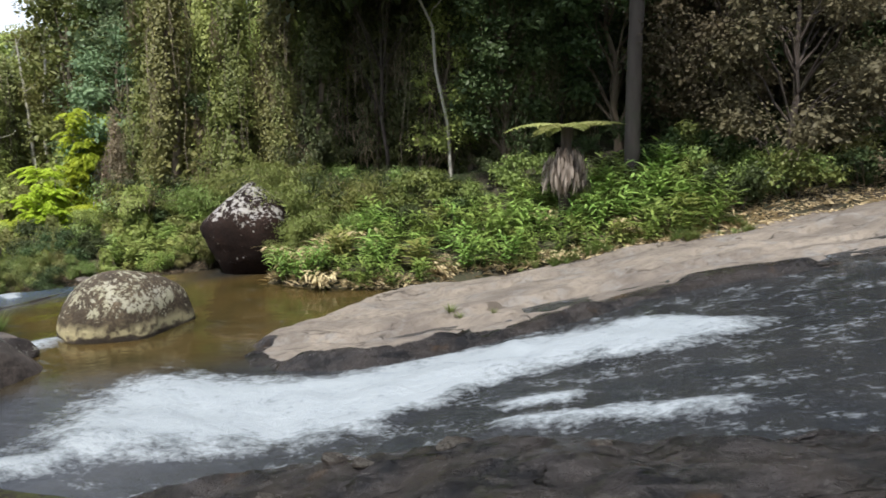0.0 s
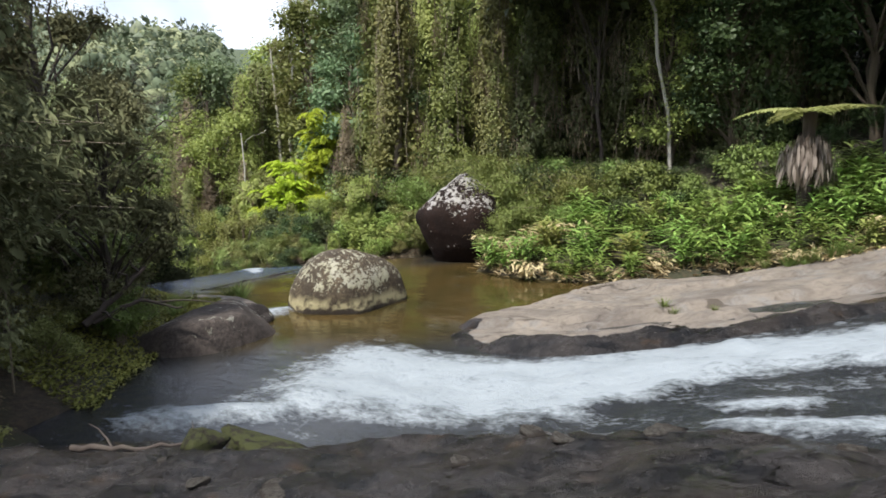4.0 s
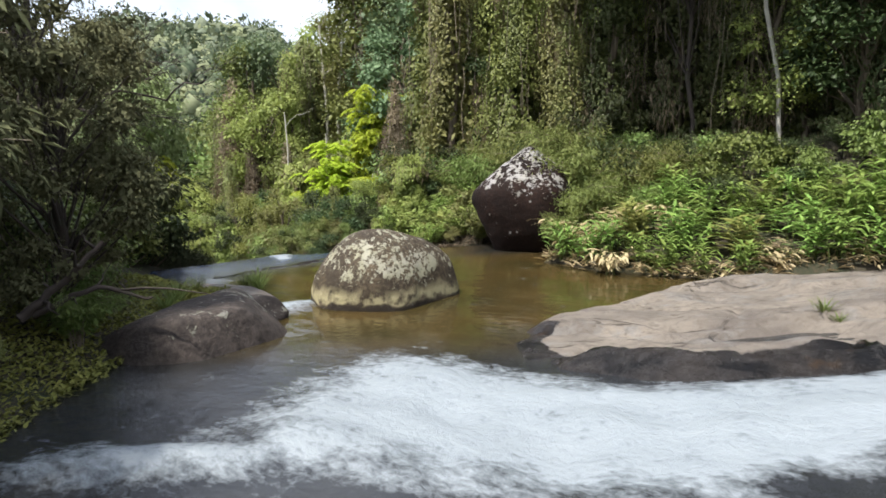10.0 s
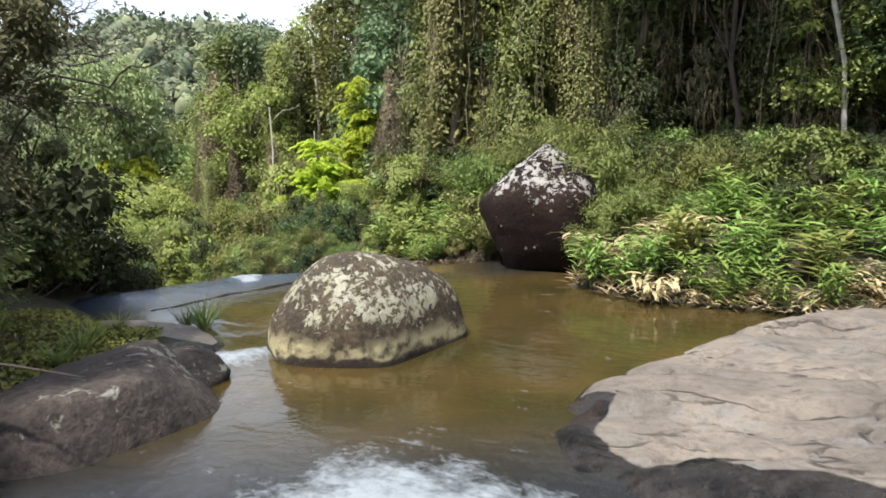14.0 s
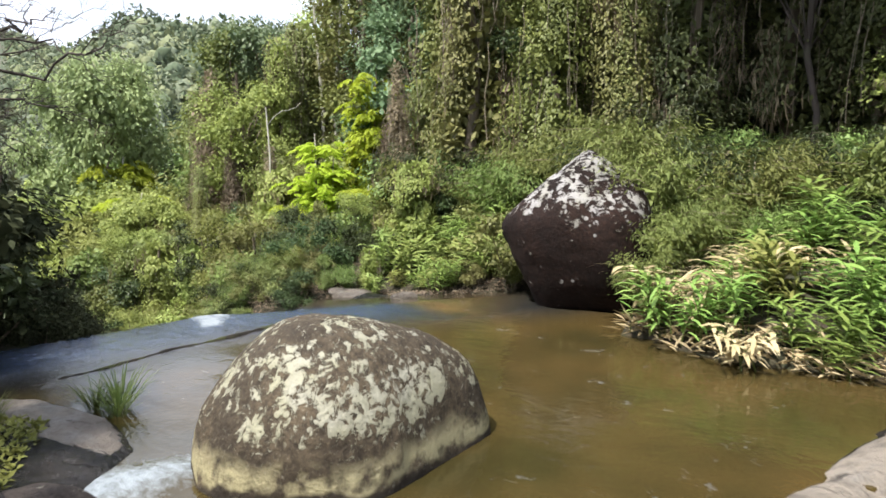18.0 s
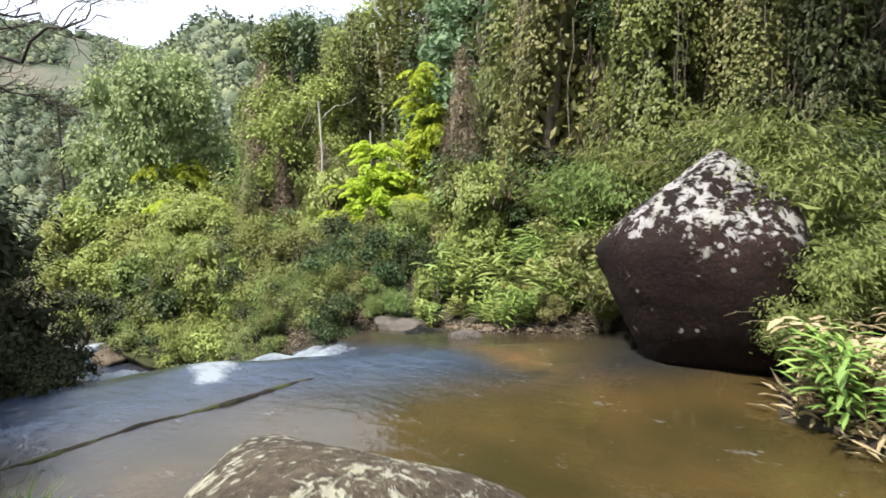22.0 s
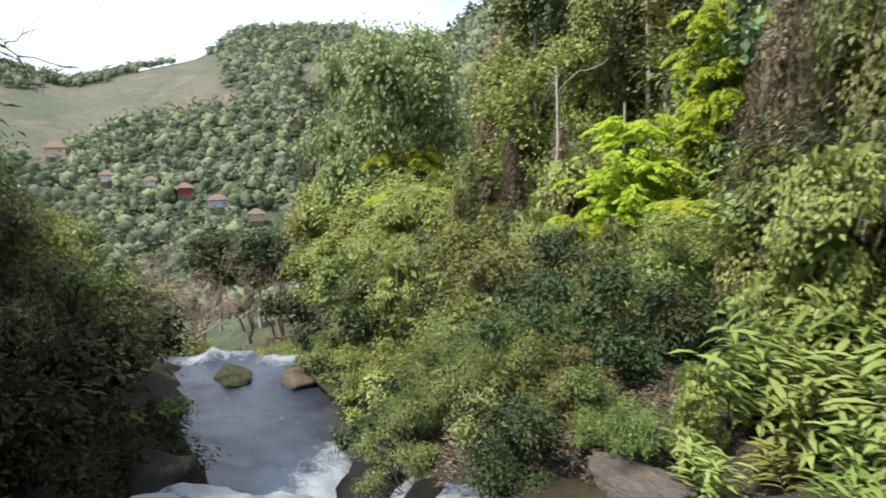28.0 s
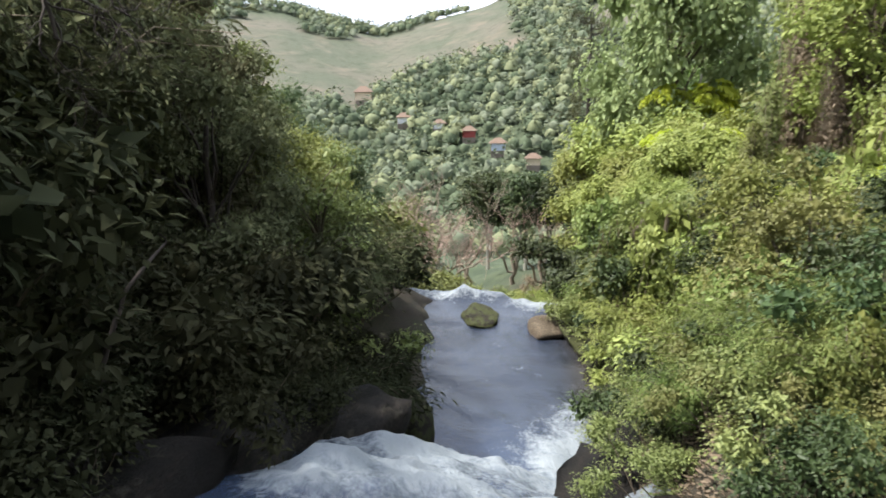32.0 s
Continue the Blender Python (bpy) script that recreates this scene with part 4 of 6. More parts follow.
def ginger(seed, height, canes, leaf_mat, label, per=13, fallen=0.0):
    """A clump of leaning canes with long pointed leaves in two rows."""
    rng = np.random.RandomState(seed)
    root = thing("ginger_lily", label, "plant", "ginger lilies on the bank")
    stalks, leaves = [], []
    for _ in range(canes):
        a, lean = rng.uniform(0, 2 * np.pi), rng.uniform(0.1, 0.5) + fallen
        h = height * rng.uniform(0.7, 1.1)
        d = np.array([np.cos(a), np.sin(a), 0])
        t = np.linspace(0, 1, 6)
        base = np.array([*rng.normal(0, 0.16, 2), -0.05])
        pts = base + d * (lean * h * t ** 1.6)[:, None] + np.array([0, 0, 1.0]) * (h * t * (1 - 0.3 * lean * t))[:, None]
        stalks.append(tube(pts, np.linspace(0.013, 0.006, 6), 3))
        k = np.linspace(0.22, 1.0, per)
        p = np.stack([np.interp(k, t, pts[:, j]) for j in range(3)], -1)
        b = rng.uniform(0, np.pi)
        row = np.where(np.arange(per) % 2 == 0, 1, -1)[:, None] * np.array([np.cos(b), np.sin(b), 0])
        axis = row * 0.9 + np.array([0, 0, 0.62 - fallen]) + d * 0.25 + rng.normal(0, 0.16, (per, 3))
        leaves.append(blade_mesh(p, axis, np.tile([0, 0, 1.0], (per, 1)) + rng.normal(0, 0.15, (per, 3)), rng.uniform(0.36, 0.60, per) * (height / 1.3) ** 0.5, rng.uniform(0.066, 0.105, per), 0.62))
    part("cane_growth", mesh_of("cane_growth", *join(stalks), GRASS), root, kind="stuff")
    part("foliage", mesh_of("foliage", *join(leaves), leaf_mat), root)
    return root


def grass_tuft(seed, height, blades, mat, label, spread=0.10):
    rng = np.random.RandomState(seed)
    root = thing("grass_tuft", label, "grass", "grass tufts")
    a = rng.uniform(0, 2 * np.pi, blades)
    out = np.stack([np.cos(a), np.sin(a), np.zeros(blades)], -1)
    pos = out * rng.uniform(0, spread, (blades, 1))
    v, f = blade_mesh(pos, out * rng.uniform(0.1, 0.7, (blades, 1)) + np.array([0, 0, 1.0]), -out + np.array([0, 0, 0.2]), height * rng.uniform(0.5, 1.1, blades), np.full(blades, 0.012), 0.5)
    part("grass_blade", mesh_of("grass_blade", v, f, mat), root)
    return root


def ground_at(x, y):
    x, y = np.array([float(x)]), np.array([float(y)])
    d = poly_distance(x, y, BANKS)[0]
    g = land(x, y)[0]
    return max(g, bedrock(x, y)[0]) if d > -0.5 else g


used = set()


def plant(proto, x, y, size=1.0, turn=0.0, z=None, tilt=0.0, tall=None):
    """Sets the plant, or a copy of it, on the ground at x, y."""
    z = ground_at(x, y) if z is None else z
    m = pose(x, y, z, tilt, 0, turn)
    if proto.name not in used:
        used.add(proto.name)
        proto.matrix_basis = m @ Matrix.Diagonal((size, size, tall or size, 1))
        return proto
    sx, sy, sz = proto.scale
    return copy_thing(proto, m @ Matrix.Diagonal((size / sx, size / sy, (tall or size) / sz, 1)))


BROAD = [tree(11, 10, 2.4, 0.12, 36, 5000, (0.20, 0.09), LEAF_DARK, BARK, "tall dark green broadleaf tree on the wooded slope", (0.75, 1.35)),
         tree(12, 10, 2.2, 0.08, 40, 5000, (0.19, 0.085), LEAF_MID, BARK, "green broadleaf tree with a ragged crown on the slope", (0.7, 1.3)),
         tree(13, 10, 2.6, 0.20, 32, 5000, (0.21, 0.08), LEAF_GREY, BARK, "grey-green broadleaf tree on the wooded slope", (0.75, 1.4)),
         tree(14, 10, 2.3, 0.08, 40, 5000, (0.17, 0.08), LEAF_OLIVE, BARK, "olive green tree with small leaves on the slope", (0.7, 1.3)),
         tree(15, 10, 2.0, 0.06, 40, 5000, (0.18, 0.09), LEAF_SUNNY, BARK, "slender leafy green tree on the slope", (0.65, 1.2))]
BROAD_FAR = [tree(16, 10, 2.7, 0.05, 34, 2300, (0.34, 0.17), LEAF_DARK, BARK, "dark green tree high on the wooded slope", (0.9, 1.6)),
             tree(17, 10, 2.5, 0.05, 34, 2300, (0.33, 0.16), LEAF_MID, BARK, "green tree high on the wooded slope", (0.9, 1.6)),
             tree(18, 10, 2.6, 0.05, 34, 2300, (0.32, 0.16), LEAF_OLIVE, BARK, "olive tree high on the wooded slope", (0.9, 1.6))]
TIER = [tier_tree(21, 5.0, "bright yellow-green tree with feathery leaves in tiers"), tier_tree(22, 4.0, "young yellow-green feathery tree on the slope")]
VINES = [vine_column(31, 9, 1.35, LEAF_OLIVE, "tree hung with olive creepers and dead strands"), vine_column(32, 9, 1.2, LEAF_SUNNY, "tree wrapped in green creepers and brown strands"),
         vine_column(33, 9, 1.2, LEAF_BROWN, "dead tree draped with withered brown creepers", 4200, 60, 0.5), vine_column(34, 9, 1.4, LEAF_MID, "tree smothered in hanging green creepers", 7600, 26),
         vine_column(39, 9, 1.4, LEAF_HOLLOW, "tree hung with creepers coloured dark for shade and with grey strands", 7000, 44)]
CREEPERS = [vine_column(35, 3.4, 1.1, LEAF_SUNNY, "mound of sunny green creepers over a stump", 3400, 8, 1.0, 26, "creeper_mound", 0.05), vine_column(36, 3.6, 1.15, LEAF_MID, "mound of trailing green creepers on the bank", 3500, 8, 1.0, 26, "creeper_mound", 0.04),
            vine_column(37, 3.2, 1.15, LEAF_OLIVE, "olive creepers draped over a bush", 3300, 12, 0.9, 24, "creeper_mound", 0.12), vine_column(38, 3.6, 1.2, LEAF_DARK, "dark green creepers draped over a bush", 3400, 8, 1.0, 26, "creeper_mound", 0.04)]
BAMBOO = [bamboo(41, 2.6, 34, "arching feathery bamboo mound above the bank", None, 130, (0.15, 0.026)), bamboo(42, 3.2, 36, "drooping fine-leaved bamboo on the slope", LEAF_DARK),
          bamboo(43, 2.2, 34, "low green bamboo mound beside the pool", None, 150, (0.12, 0.022))]
SHRUBS = [shrub(51, 1.6, LEAF_MID, "leafy green shrub on the river bank", 1350, (0.12, 0.05)), shrub(52, 1.6, LEAF_DARK, "dark green shrub under the trees", 1300, (0.13, 0.055)),
          shrub(53, 1.6, LEAF_OLIVE, "olive green shrub with small leaves", 1500, (0.10, 0.045)), shrub(54, 1.6, LEAF_BROWN, "half-withered brown shrub on the bank", 1200, (0.12, 0.035))]
GINGER = [ginger(61, 1.35, 9, LEAF_GINGER, "glossy green ginger lily clump on the bank"), ginger(62, 1.15, 8, LEAF_GINGER, "leaning green ginger lily clump on the bank"),
          ginger(63, 1.2, 8, LEAF_LIME, "pale lime-green ginger lily clump on the bank")]
GINGER_DRY = [ginger(64, 0.9, 9, LEAF_DRY, "withered straw-coloured ginger lily at the bank's foot", 10, 0.5), ginger(65, 1.2, 8, LEAF_DRY, "dry tan ginger lily with hanging leaves", 11, 0.25)]
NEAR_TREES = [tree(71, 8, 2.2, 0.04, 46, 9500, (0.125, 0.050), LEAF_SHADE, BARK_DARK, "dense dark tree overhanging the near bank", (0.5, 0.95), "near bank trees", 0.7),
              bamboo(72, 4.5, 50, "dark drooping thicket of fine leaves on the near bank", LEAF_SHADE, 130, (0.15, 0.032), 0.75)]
# leaf colour darkened to carry the shade of the left bank
LEAF_BANK_SHADE = foliage("leaf_bank_shade_tone", (0.020, 0.026, 0.011), (0.070, 0.078, 0.034), 0.8, 0.2, 0.03, 0.08)
DARK_LOW = [bamboo(73, 2.0, 24, "drooping thicket at the foot of the left bank, leaf colour darkened for shade", LEAF_BANK_SHADE, 85, (0.16, 0.036), 0.8), shrub(57, 1.6, LEAF_BANK_SHADE, "dense shrub on the left bank, leaf colour darkened for shade", 1700, (0.11, 0.045), "bush")]
FINE = [bamboo(76, 2.2, 30, "low fine-leaved bamboo hanging over the water", LEAF_MID, 150, (0.12, 0.022)), shrub(77, 1.7, LEAF_OLIVE, "fine-leaved olive-green bush beside the falls", 3000, (0.085, 0.034), "bush"),
        shrub(78, 1.7, LEAF_DARK, "fine-leaved dark green bush beside the falls", 3600, (0.080, 0.030), "bush")]
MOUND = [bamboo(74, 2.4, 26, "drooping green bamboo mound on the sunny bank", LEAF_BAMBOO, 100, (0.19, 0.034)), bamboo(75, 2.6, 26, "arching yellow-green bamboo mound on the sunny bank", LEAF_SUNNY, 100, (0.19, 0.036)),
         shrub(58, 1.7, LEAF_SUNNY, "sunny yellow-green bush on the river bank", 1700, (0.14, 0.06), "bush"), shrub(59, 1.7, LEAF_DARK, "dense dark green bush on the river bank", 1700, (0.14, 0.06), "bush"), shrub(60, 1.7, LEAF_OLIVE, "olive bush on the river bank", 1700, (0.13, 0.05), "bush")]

rng = np.random.RandomState(5)
# hand-placed trees of the far bank
plant(TIER[0], -15.5, 30.0, 0.72, 30, tall=1.40)
plant(TIER[0], -15.1, 30.3, 0.6, 200, tall=1.25)
plant(TIER[1], -15.9, 29.8, 0.5, 20, tall=1.1)
plant(TIER[0], -16.7, 28.2, 0.74, 120, tall=1.06)
plant(TIER[0], -16.0, 28.0, 0.55, 310, tall=0.86)
plant(TIER[1], -17.2, 27.6, 0.62, 200, tall=0.78)
plant(TIER[1], -16.5, 27.2, 0.6, 20, tall=0.55)
plant(TIER[1], -28.4, 31.0, 1.1, 10, tall=1.75)
plant(TIER[1], -27.8, 31.2, 0.95, 100, tall=1.55)
plant(TIER[1], -32.4, 33.6, 1.2, 50, tall=2.55)
plant(TIER[1], -20.5, 28.4, 0.7, 70, tall=0.6)
plant(TIER[1], -13.0, 25.2, 0.6, 70)
plant(VINES[2], -13.6, 32.6, 1.0, 40)
plant(VINES[1], -21.6, 33.0, 0.95, 140)
plant(VINES[2], -25.0, 31.7, 0.85, 90, tall=1.05)
plant(VINES[0], -25.6, 32.3, 0.8, 30, tall=1.0)
for i, (x, y, s) in enumerate([(-19.6, 29.6, 0.5), (-22.5, 30.5, 0.6), (-13.2, 26.4, 0.5), (-11.9, 25.0, 0.5), (-23.8, 32.4, 0.75)]):
    plant(VINES[2], x, y, s * 0.8, 70 * i, tall=s)
for i, (x, y, s) in enumerate([(-18.4, 27.0, 0.38), (-20.8, 27.0, 0.45), (-14.4, 24.8, 0.42), (-22.2, 28.4, 0.5)]):
    plant(VINES[0], x, y, s * 0.8, 70 * i, tall=s)
# kind 4 has the hollow's shade in its leaf colour
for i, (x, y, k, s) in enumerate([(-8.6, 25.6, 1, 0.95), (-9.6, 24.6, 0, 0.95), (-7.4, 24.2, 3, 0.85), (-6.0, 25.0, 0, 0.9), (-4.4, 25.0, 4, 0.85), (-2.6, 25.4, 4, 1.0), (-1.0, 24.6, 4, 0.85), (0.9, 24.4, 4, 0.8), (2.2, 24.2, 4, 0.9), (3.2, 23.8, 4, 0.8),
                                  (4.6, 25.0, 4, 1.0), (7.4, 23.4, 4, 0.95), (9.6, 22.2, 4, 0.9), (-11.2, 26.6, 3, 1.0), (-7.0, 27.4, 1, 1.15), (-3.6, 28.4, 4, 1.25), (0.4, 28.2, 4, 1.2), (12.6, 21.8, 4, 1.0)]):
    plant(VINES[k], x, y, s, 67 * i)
plant(BAMBOO[0], -6.0, 21.9, 1.0, 0, z=1.0)
plant(BAMBOO[0], -5.0, 21.2, 0.95, 120, z=1.2)
plant(BAMBOO[2], -4.35, 20.4, 0.95, 40, z=0.9)
plant(BAMBOO[2], -4.2, 19.5, 0.72, 200, z=0.55)
for x, y, k, s in [(-4.7, 22.0, 1, 0.9), (-3.1, 21.6, 0, 0.95), (-1.4, 22.3, 1, 0.55), (0.3, 21.8, 1, 0.4), (-7.9, 23.0, 0, 0.8), (-2.6, 20.6, 2, 0.6), (-4.2, 20.0, 2, 0.7),
                   (1.8, 22.6, 1, 0.4), (-10.4, 24.4, 1, 0.85), (-12.5, 20.9, 2, 0.42), (-13.6, 21.0, 2, 0.45), (-14.8, 21.7, 2, 0.5), (-16.8, 22.9, 2, 0.5), (-4.5, 19.2, 2, 0.55), (-4.4, 18.5, 2, 0.4)]:
    plant(BAMBOO[k], x, y, s, rng.uniform(0, 360))

SIGHT = [(-15.4, 30.2, 2.4), (-16.8, 28.2, 0.6), (-28.2, 31.1, -0.8), (-32.6, 34.8, 1.2), (-25.0, 31.7, 0.2), (-34, 33.5, 2), (-0.2, 23.4, 3.0)]


def sight_limit(x, y, w=2.2):
    """Greatest height at x, y that does not hide one of the marked trees from the pool."""
    top = 99.0
    for (tx, ty, tz), eye in ((a, b) for a in SIGHT for b in ((-5.0, 11.5), (-1, 3), (-7.6, 15.9))):
        dx, dy = tx - eye[0], ty - eye[1]
        t = ((x - eye[0]) * dx + (y - eye[1]) * dy) / (dx * dx + dy * dy)
        if 0 < t < 1.02 and abs((x - eye[0]) * dy - (y - eye[1]) * dx) / math.hypot(dx, dy) < w:
            top = min(top, 2.5 + t * (tz - 2.5))
    return top


# lines of the treetops, bearing and rise in degrees, that keep the valley and the sky open from along the way
SKYLINES = [((-5.5, 12.84, 2.57), [40, 48.6, 50, 55, 57.5, 61.5, 62.6, 68, 69], [30, 14, 9, 8.5, 3.8, -5.4, -17, -17, 30]),
            ((-7.56, 15.88, 2.45), [45, 50, 52, 58.6, 60, 64.5, 66, 71.5, 72, 75.3, 79, 82.5, 88], [30, 14, 9, 8.7, 2, -5, -17, -17, -12, -7, -4, -2, 30]),
            ((-8.28, 16.62, 2.23), [50, 56, 60, 62.7, 65.5, 66.2, 71.9, 73.6, 76.4, 79.9, 84, 85, 89, 93], [30, 9.6, 5, 0, -6, -17, -16, -13, -7.3, -3, -2, 3.5, 6, 30]),
            ((-8.94, 17.03, 1.97), [54, 58.8, 60.2, 64.6, 67, 73.5, 77.2, 81.5, 85.7, 88, 92], [30, 8, 4.7, -2.4, -15, -15, -8.5, -2, 2.4, 7, 30]),
            ((-3.5, 9, 2.5), [40, 45, 46, 53, 56, 57, 62], [30, 14, 8, 7.8, 7, 3, 30]),
            ((-1.9, 5, 2.4), [36, 39, 40, 49, 51], [30, 12, 9, 9, 30]), ((-0.8, 2.4, 2.55), [34, 37, 45, 47], [30, 9, 9, 30]), ((0, 0.1, 3.2), [28, 30, 40, 42], [30, 9, 9, 30])]


def skyline(x, y):
    """Greatest height of a treetop at x, y."""
    top = 99.0
    for (ex, ey, ez), bearing, rise in SKYLINES:
        r, az = math.hypot(x - ex, y - ey), math.degrees(math.atan2(ex - x, y - ey))
        w = math.degrees(math.atan2(1.1, r))
        top = min(top, ez + r * math.tan(radians(min(np.interp(az + k * w, bearing, rise) for k in (-1, 0, 1)))))
    return top


# leafy trees that rise straight from the lower bank
BANK_TREES = [tree(24, 5.5, 1.5, 0.06, 34, 6200, (0.105, 0.050), LEAF_SUNNY, BARK, "sunny yellow-green tree rising from the river bank", (0.45, 0.85), "river bank trees"),
              tree(25, 5.5, 1.6, 0.06, 34, 6200, (0.100, 0.046), LEAF_DARK, BARK, "bushy dark green tree rising from the river bank", (0.45, 0.85), "river bank trees"),
              tree(26, 5.5, 1.5, 0.06, 34, 6200, (0.100, 0.042), LEAF_OLIVE, BARK, "bushy olive tree rising from the river bank", (0.45, 0.85), "river bank trees")]
taken = []
for i, (x, y) in enumerate([(-12.4, 23.4), (-14.2, 23.4), (-16.0, 24.0), (-17.8, 24.8), (-19.4, 25.6), (-21.2, 26.0), (-23.0, 26.4), (-13.4, 25.2), (-15.4, 25.8), (-17.2, 26.6), (-19.2, 27.4), (-23.6, 28.0),
                            (-25.2, 27.6), (-10.8, 24.0), (-11.4, 25.8), (-26.6, 29.0), (-28.4, 30.0), (-22.0, 29.6), (-24.0, 30.4), (-27.0, 33.0), (-18.8, 30.0), (-20.4, 31.4), (-13.4, 28.6), (-12.2, 27.4), (-22.6, 32.0), (-30.6, 33.0)]):
    g = ground_at(x, y)
    h = min(rng.uniform(5.0, 7.5), max(sight_limit(x, y, 1.8), g + 1.6) - g, skyline(x, y) - g)
    if -21.5 < x < -15:
        h = min(h, 2.3 - g)
    if h > 1.2:
        plant(BANK_TREES[i % 3], x, y, h / 5.5, rng.uniform(0, 360))
        taken.append((x, y))

# high canopy over the dark hollow of the far bank, unseen crowns shading it
CANOPY = tree(19, 15, 4.4, 0.46, 44, 4200, (0.62, 0.32), LEAF_DARK, BARK_DARK, "tall canopy tree shading the hollow of the far bank", (1.3, 2.3), girth=0.28)
for x, y in [(-2.0, 24.2), (2.4, 24.8), (4.2, 24.2), (7.4, 24.4), (10.8, 24.6), (14.2, 21.8), (6.0, 28.0), (12.0, 27.4), (-1.0, 29.6)]:
    plant(CANOPY, x, y, rng.uniform(0.95, 1.1), rng.uniform(0, 360))

# tall trees behind the bright ones
for i, (x, y) in enumerate([(-18.0, 33.8), (-20.0, 35.6), (-22.2, 37.2), (-24.0, 35.8), (-26.0, 38.0), (-17.0, 36.4), (-28.4, 37.8), (-30.4, 39.6), (-14.6, 34.6), (-12.6, 33.2), (-27.2, 35.4), (-20.8, 39.8), (-24.6, 40.6), (-15.6, 38.6)]):
    g = ground_at(x, y)
    h = min(rng.uniform(10.5, 13), skyline(x, y) - g)
    if h > 3:
        plant(BROAD[[1, 3, 4, 2, 0][i % 5]], x, y, h / 10.5, rng.uniform(0, 360), tall=h / 10)
        taken.append((x, y))

placed = list(taken)
# woods on both banks, thinning with distance
for _ in range(9000):
    x, y = rng.uniform(-60, 26), rng.uniform(-4, 62)
    d = -poly_distance(np.array([x]), np.array([y]), BANKS)[0]
    left_side = (y < 14 and x < -4) or (x < -12 and (y - 16.8) * 0.93 + (x + 9.5) * 0.36 < 0)
    if d < (3.4 if not left_side else 0.7) or d > ((32 if x < -8 else 20) if not left_side else 9) or (x > -2 and y < 8) or (left_side and (y < 2.5 or (x < -17 and y < 10) or x < -30)) or x > 17 or (x > -4 and d > 16 and not left_side):
        continue
    gap = 1.75 + 0.05 * d
    if any((x - a) ** 2 + (y - b) ** 2 < gap * gap for a, b in placed):
        continue
    if not left_side and ((-5.5 < x < 9 and d < 5.5) or (x < -26 and d < 14)):
        continue
    g = ground_at(x, y)
    room = skyline(x, y) - g
    if room < 1.0:
        continue
    near_left = left_side and d < 6 and -25 < x
    if not left_side:
        room = min(room, max(sight_limit(x, y) - g, 1.5))
    elif -13.5 < x < -8 and 9.3 < y < 14.5:
        room = min(room, 1.6)
    elif -18 < x < -11:
        room = min(room, 3.4)
    tall = min(rng.uniform(8, 13) if not left_side else rng.uniform(5.5, 8), room)
    turn = rng.uniform(0, 360)
    placed.append((x, y))
    if tall < 3.2 and -4 < x < 6 and y > 18:
        continue
    if tall < 3.2:
        k = rng.randint(0, 4)
        plant(SHRUBS[k if k < 3 else 0], x, y, max(tall, 1.4) / 1.9, turn)
    elif near_left:
        k = rng.randint(0, 2)
        plant(NEAR_TREES[k], x, y, min(tall, 8.5) / (8 if k == 0 else 5.0), turn)
    elif rng.uniform() < 0.24 and tall > 5:
        plant(VINES[rng.choice(4, p=[0.3, 0.3, 0.08, 0.32])], x, y, tall / 9.5, turn)
    else:
        away = math.hypot(x + 7, y - 14) > 27 or (x > -10 and d > 9)
        kinds = BROAD_FAR if away else BROAD
        # mostly dark leaves right of x = 1, to deepen the hollow's shade
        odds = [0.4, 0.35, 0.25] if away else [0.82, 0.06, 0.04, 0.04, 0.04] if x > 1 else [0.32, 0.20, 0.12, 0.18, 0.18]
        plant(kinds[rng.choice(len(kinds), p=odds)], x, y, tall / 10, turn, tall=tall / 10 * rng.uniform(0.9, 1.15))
    if len(placed) > 310:
        break

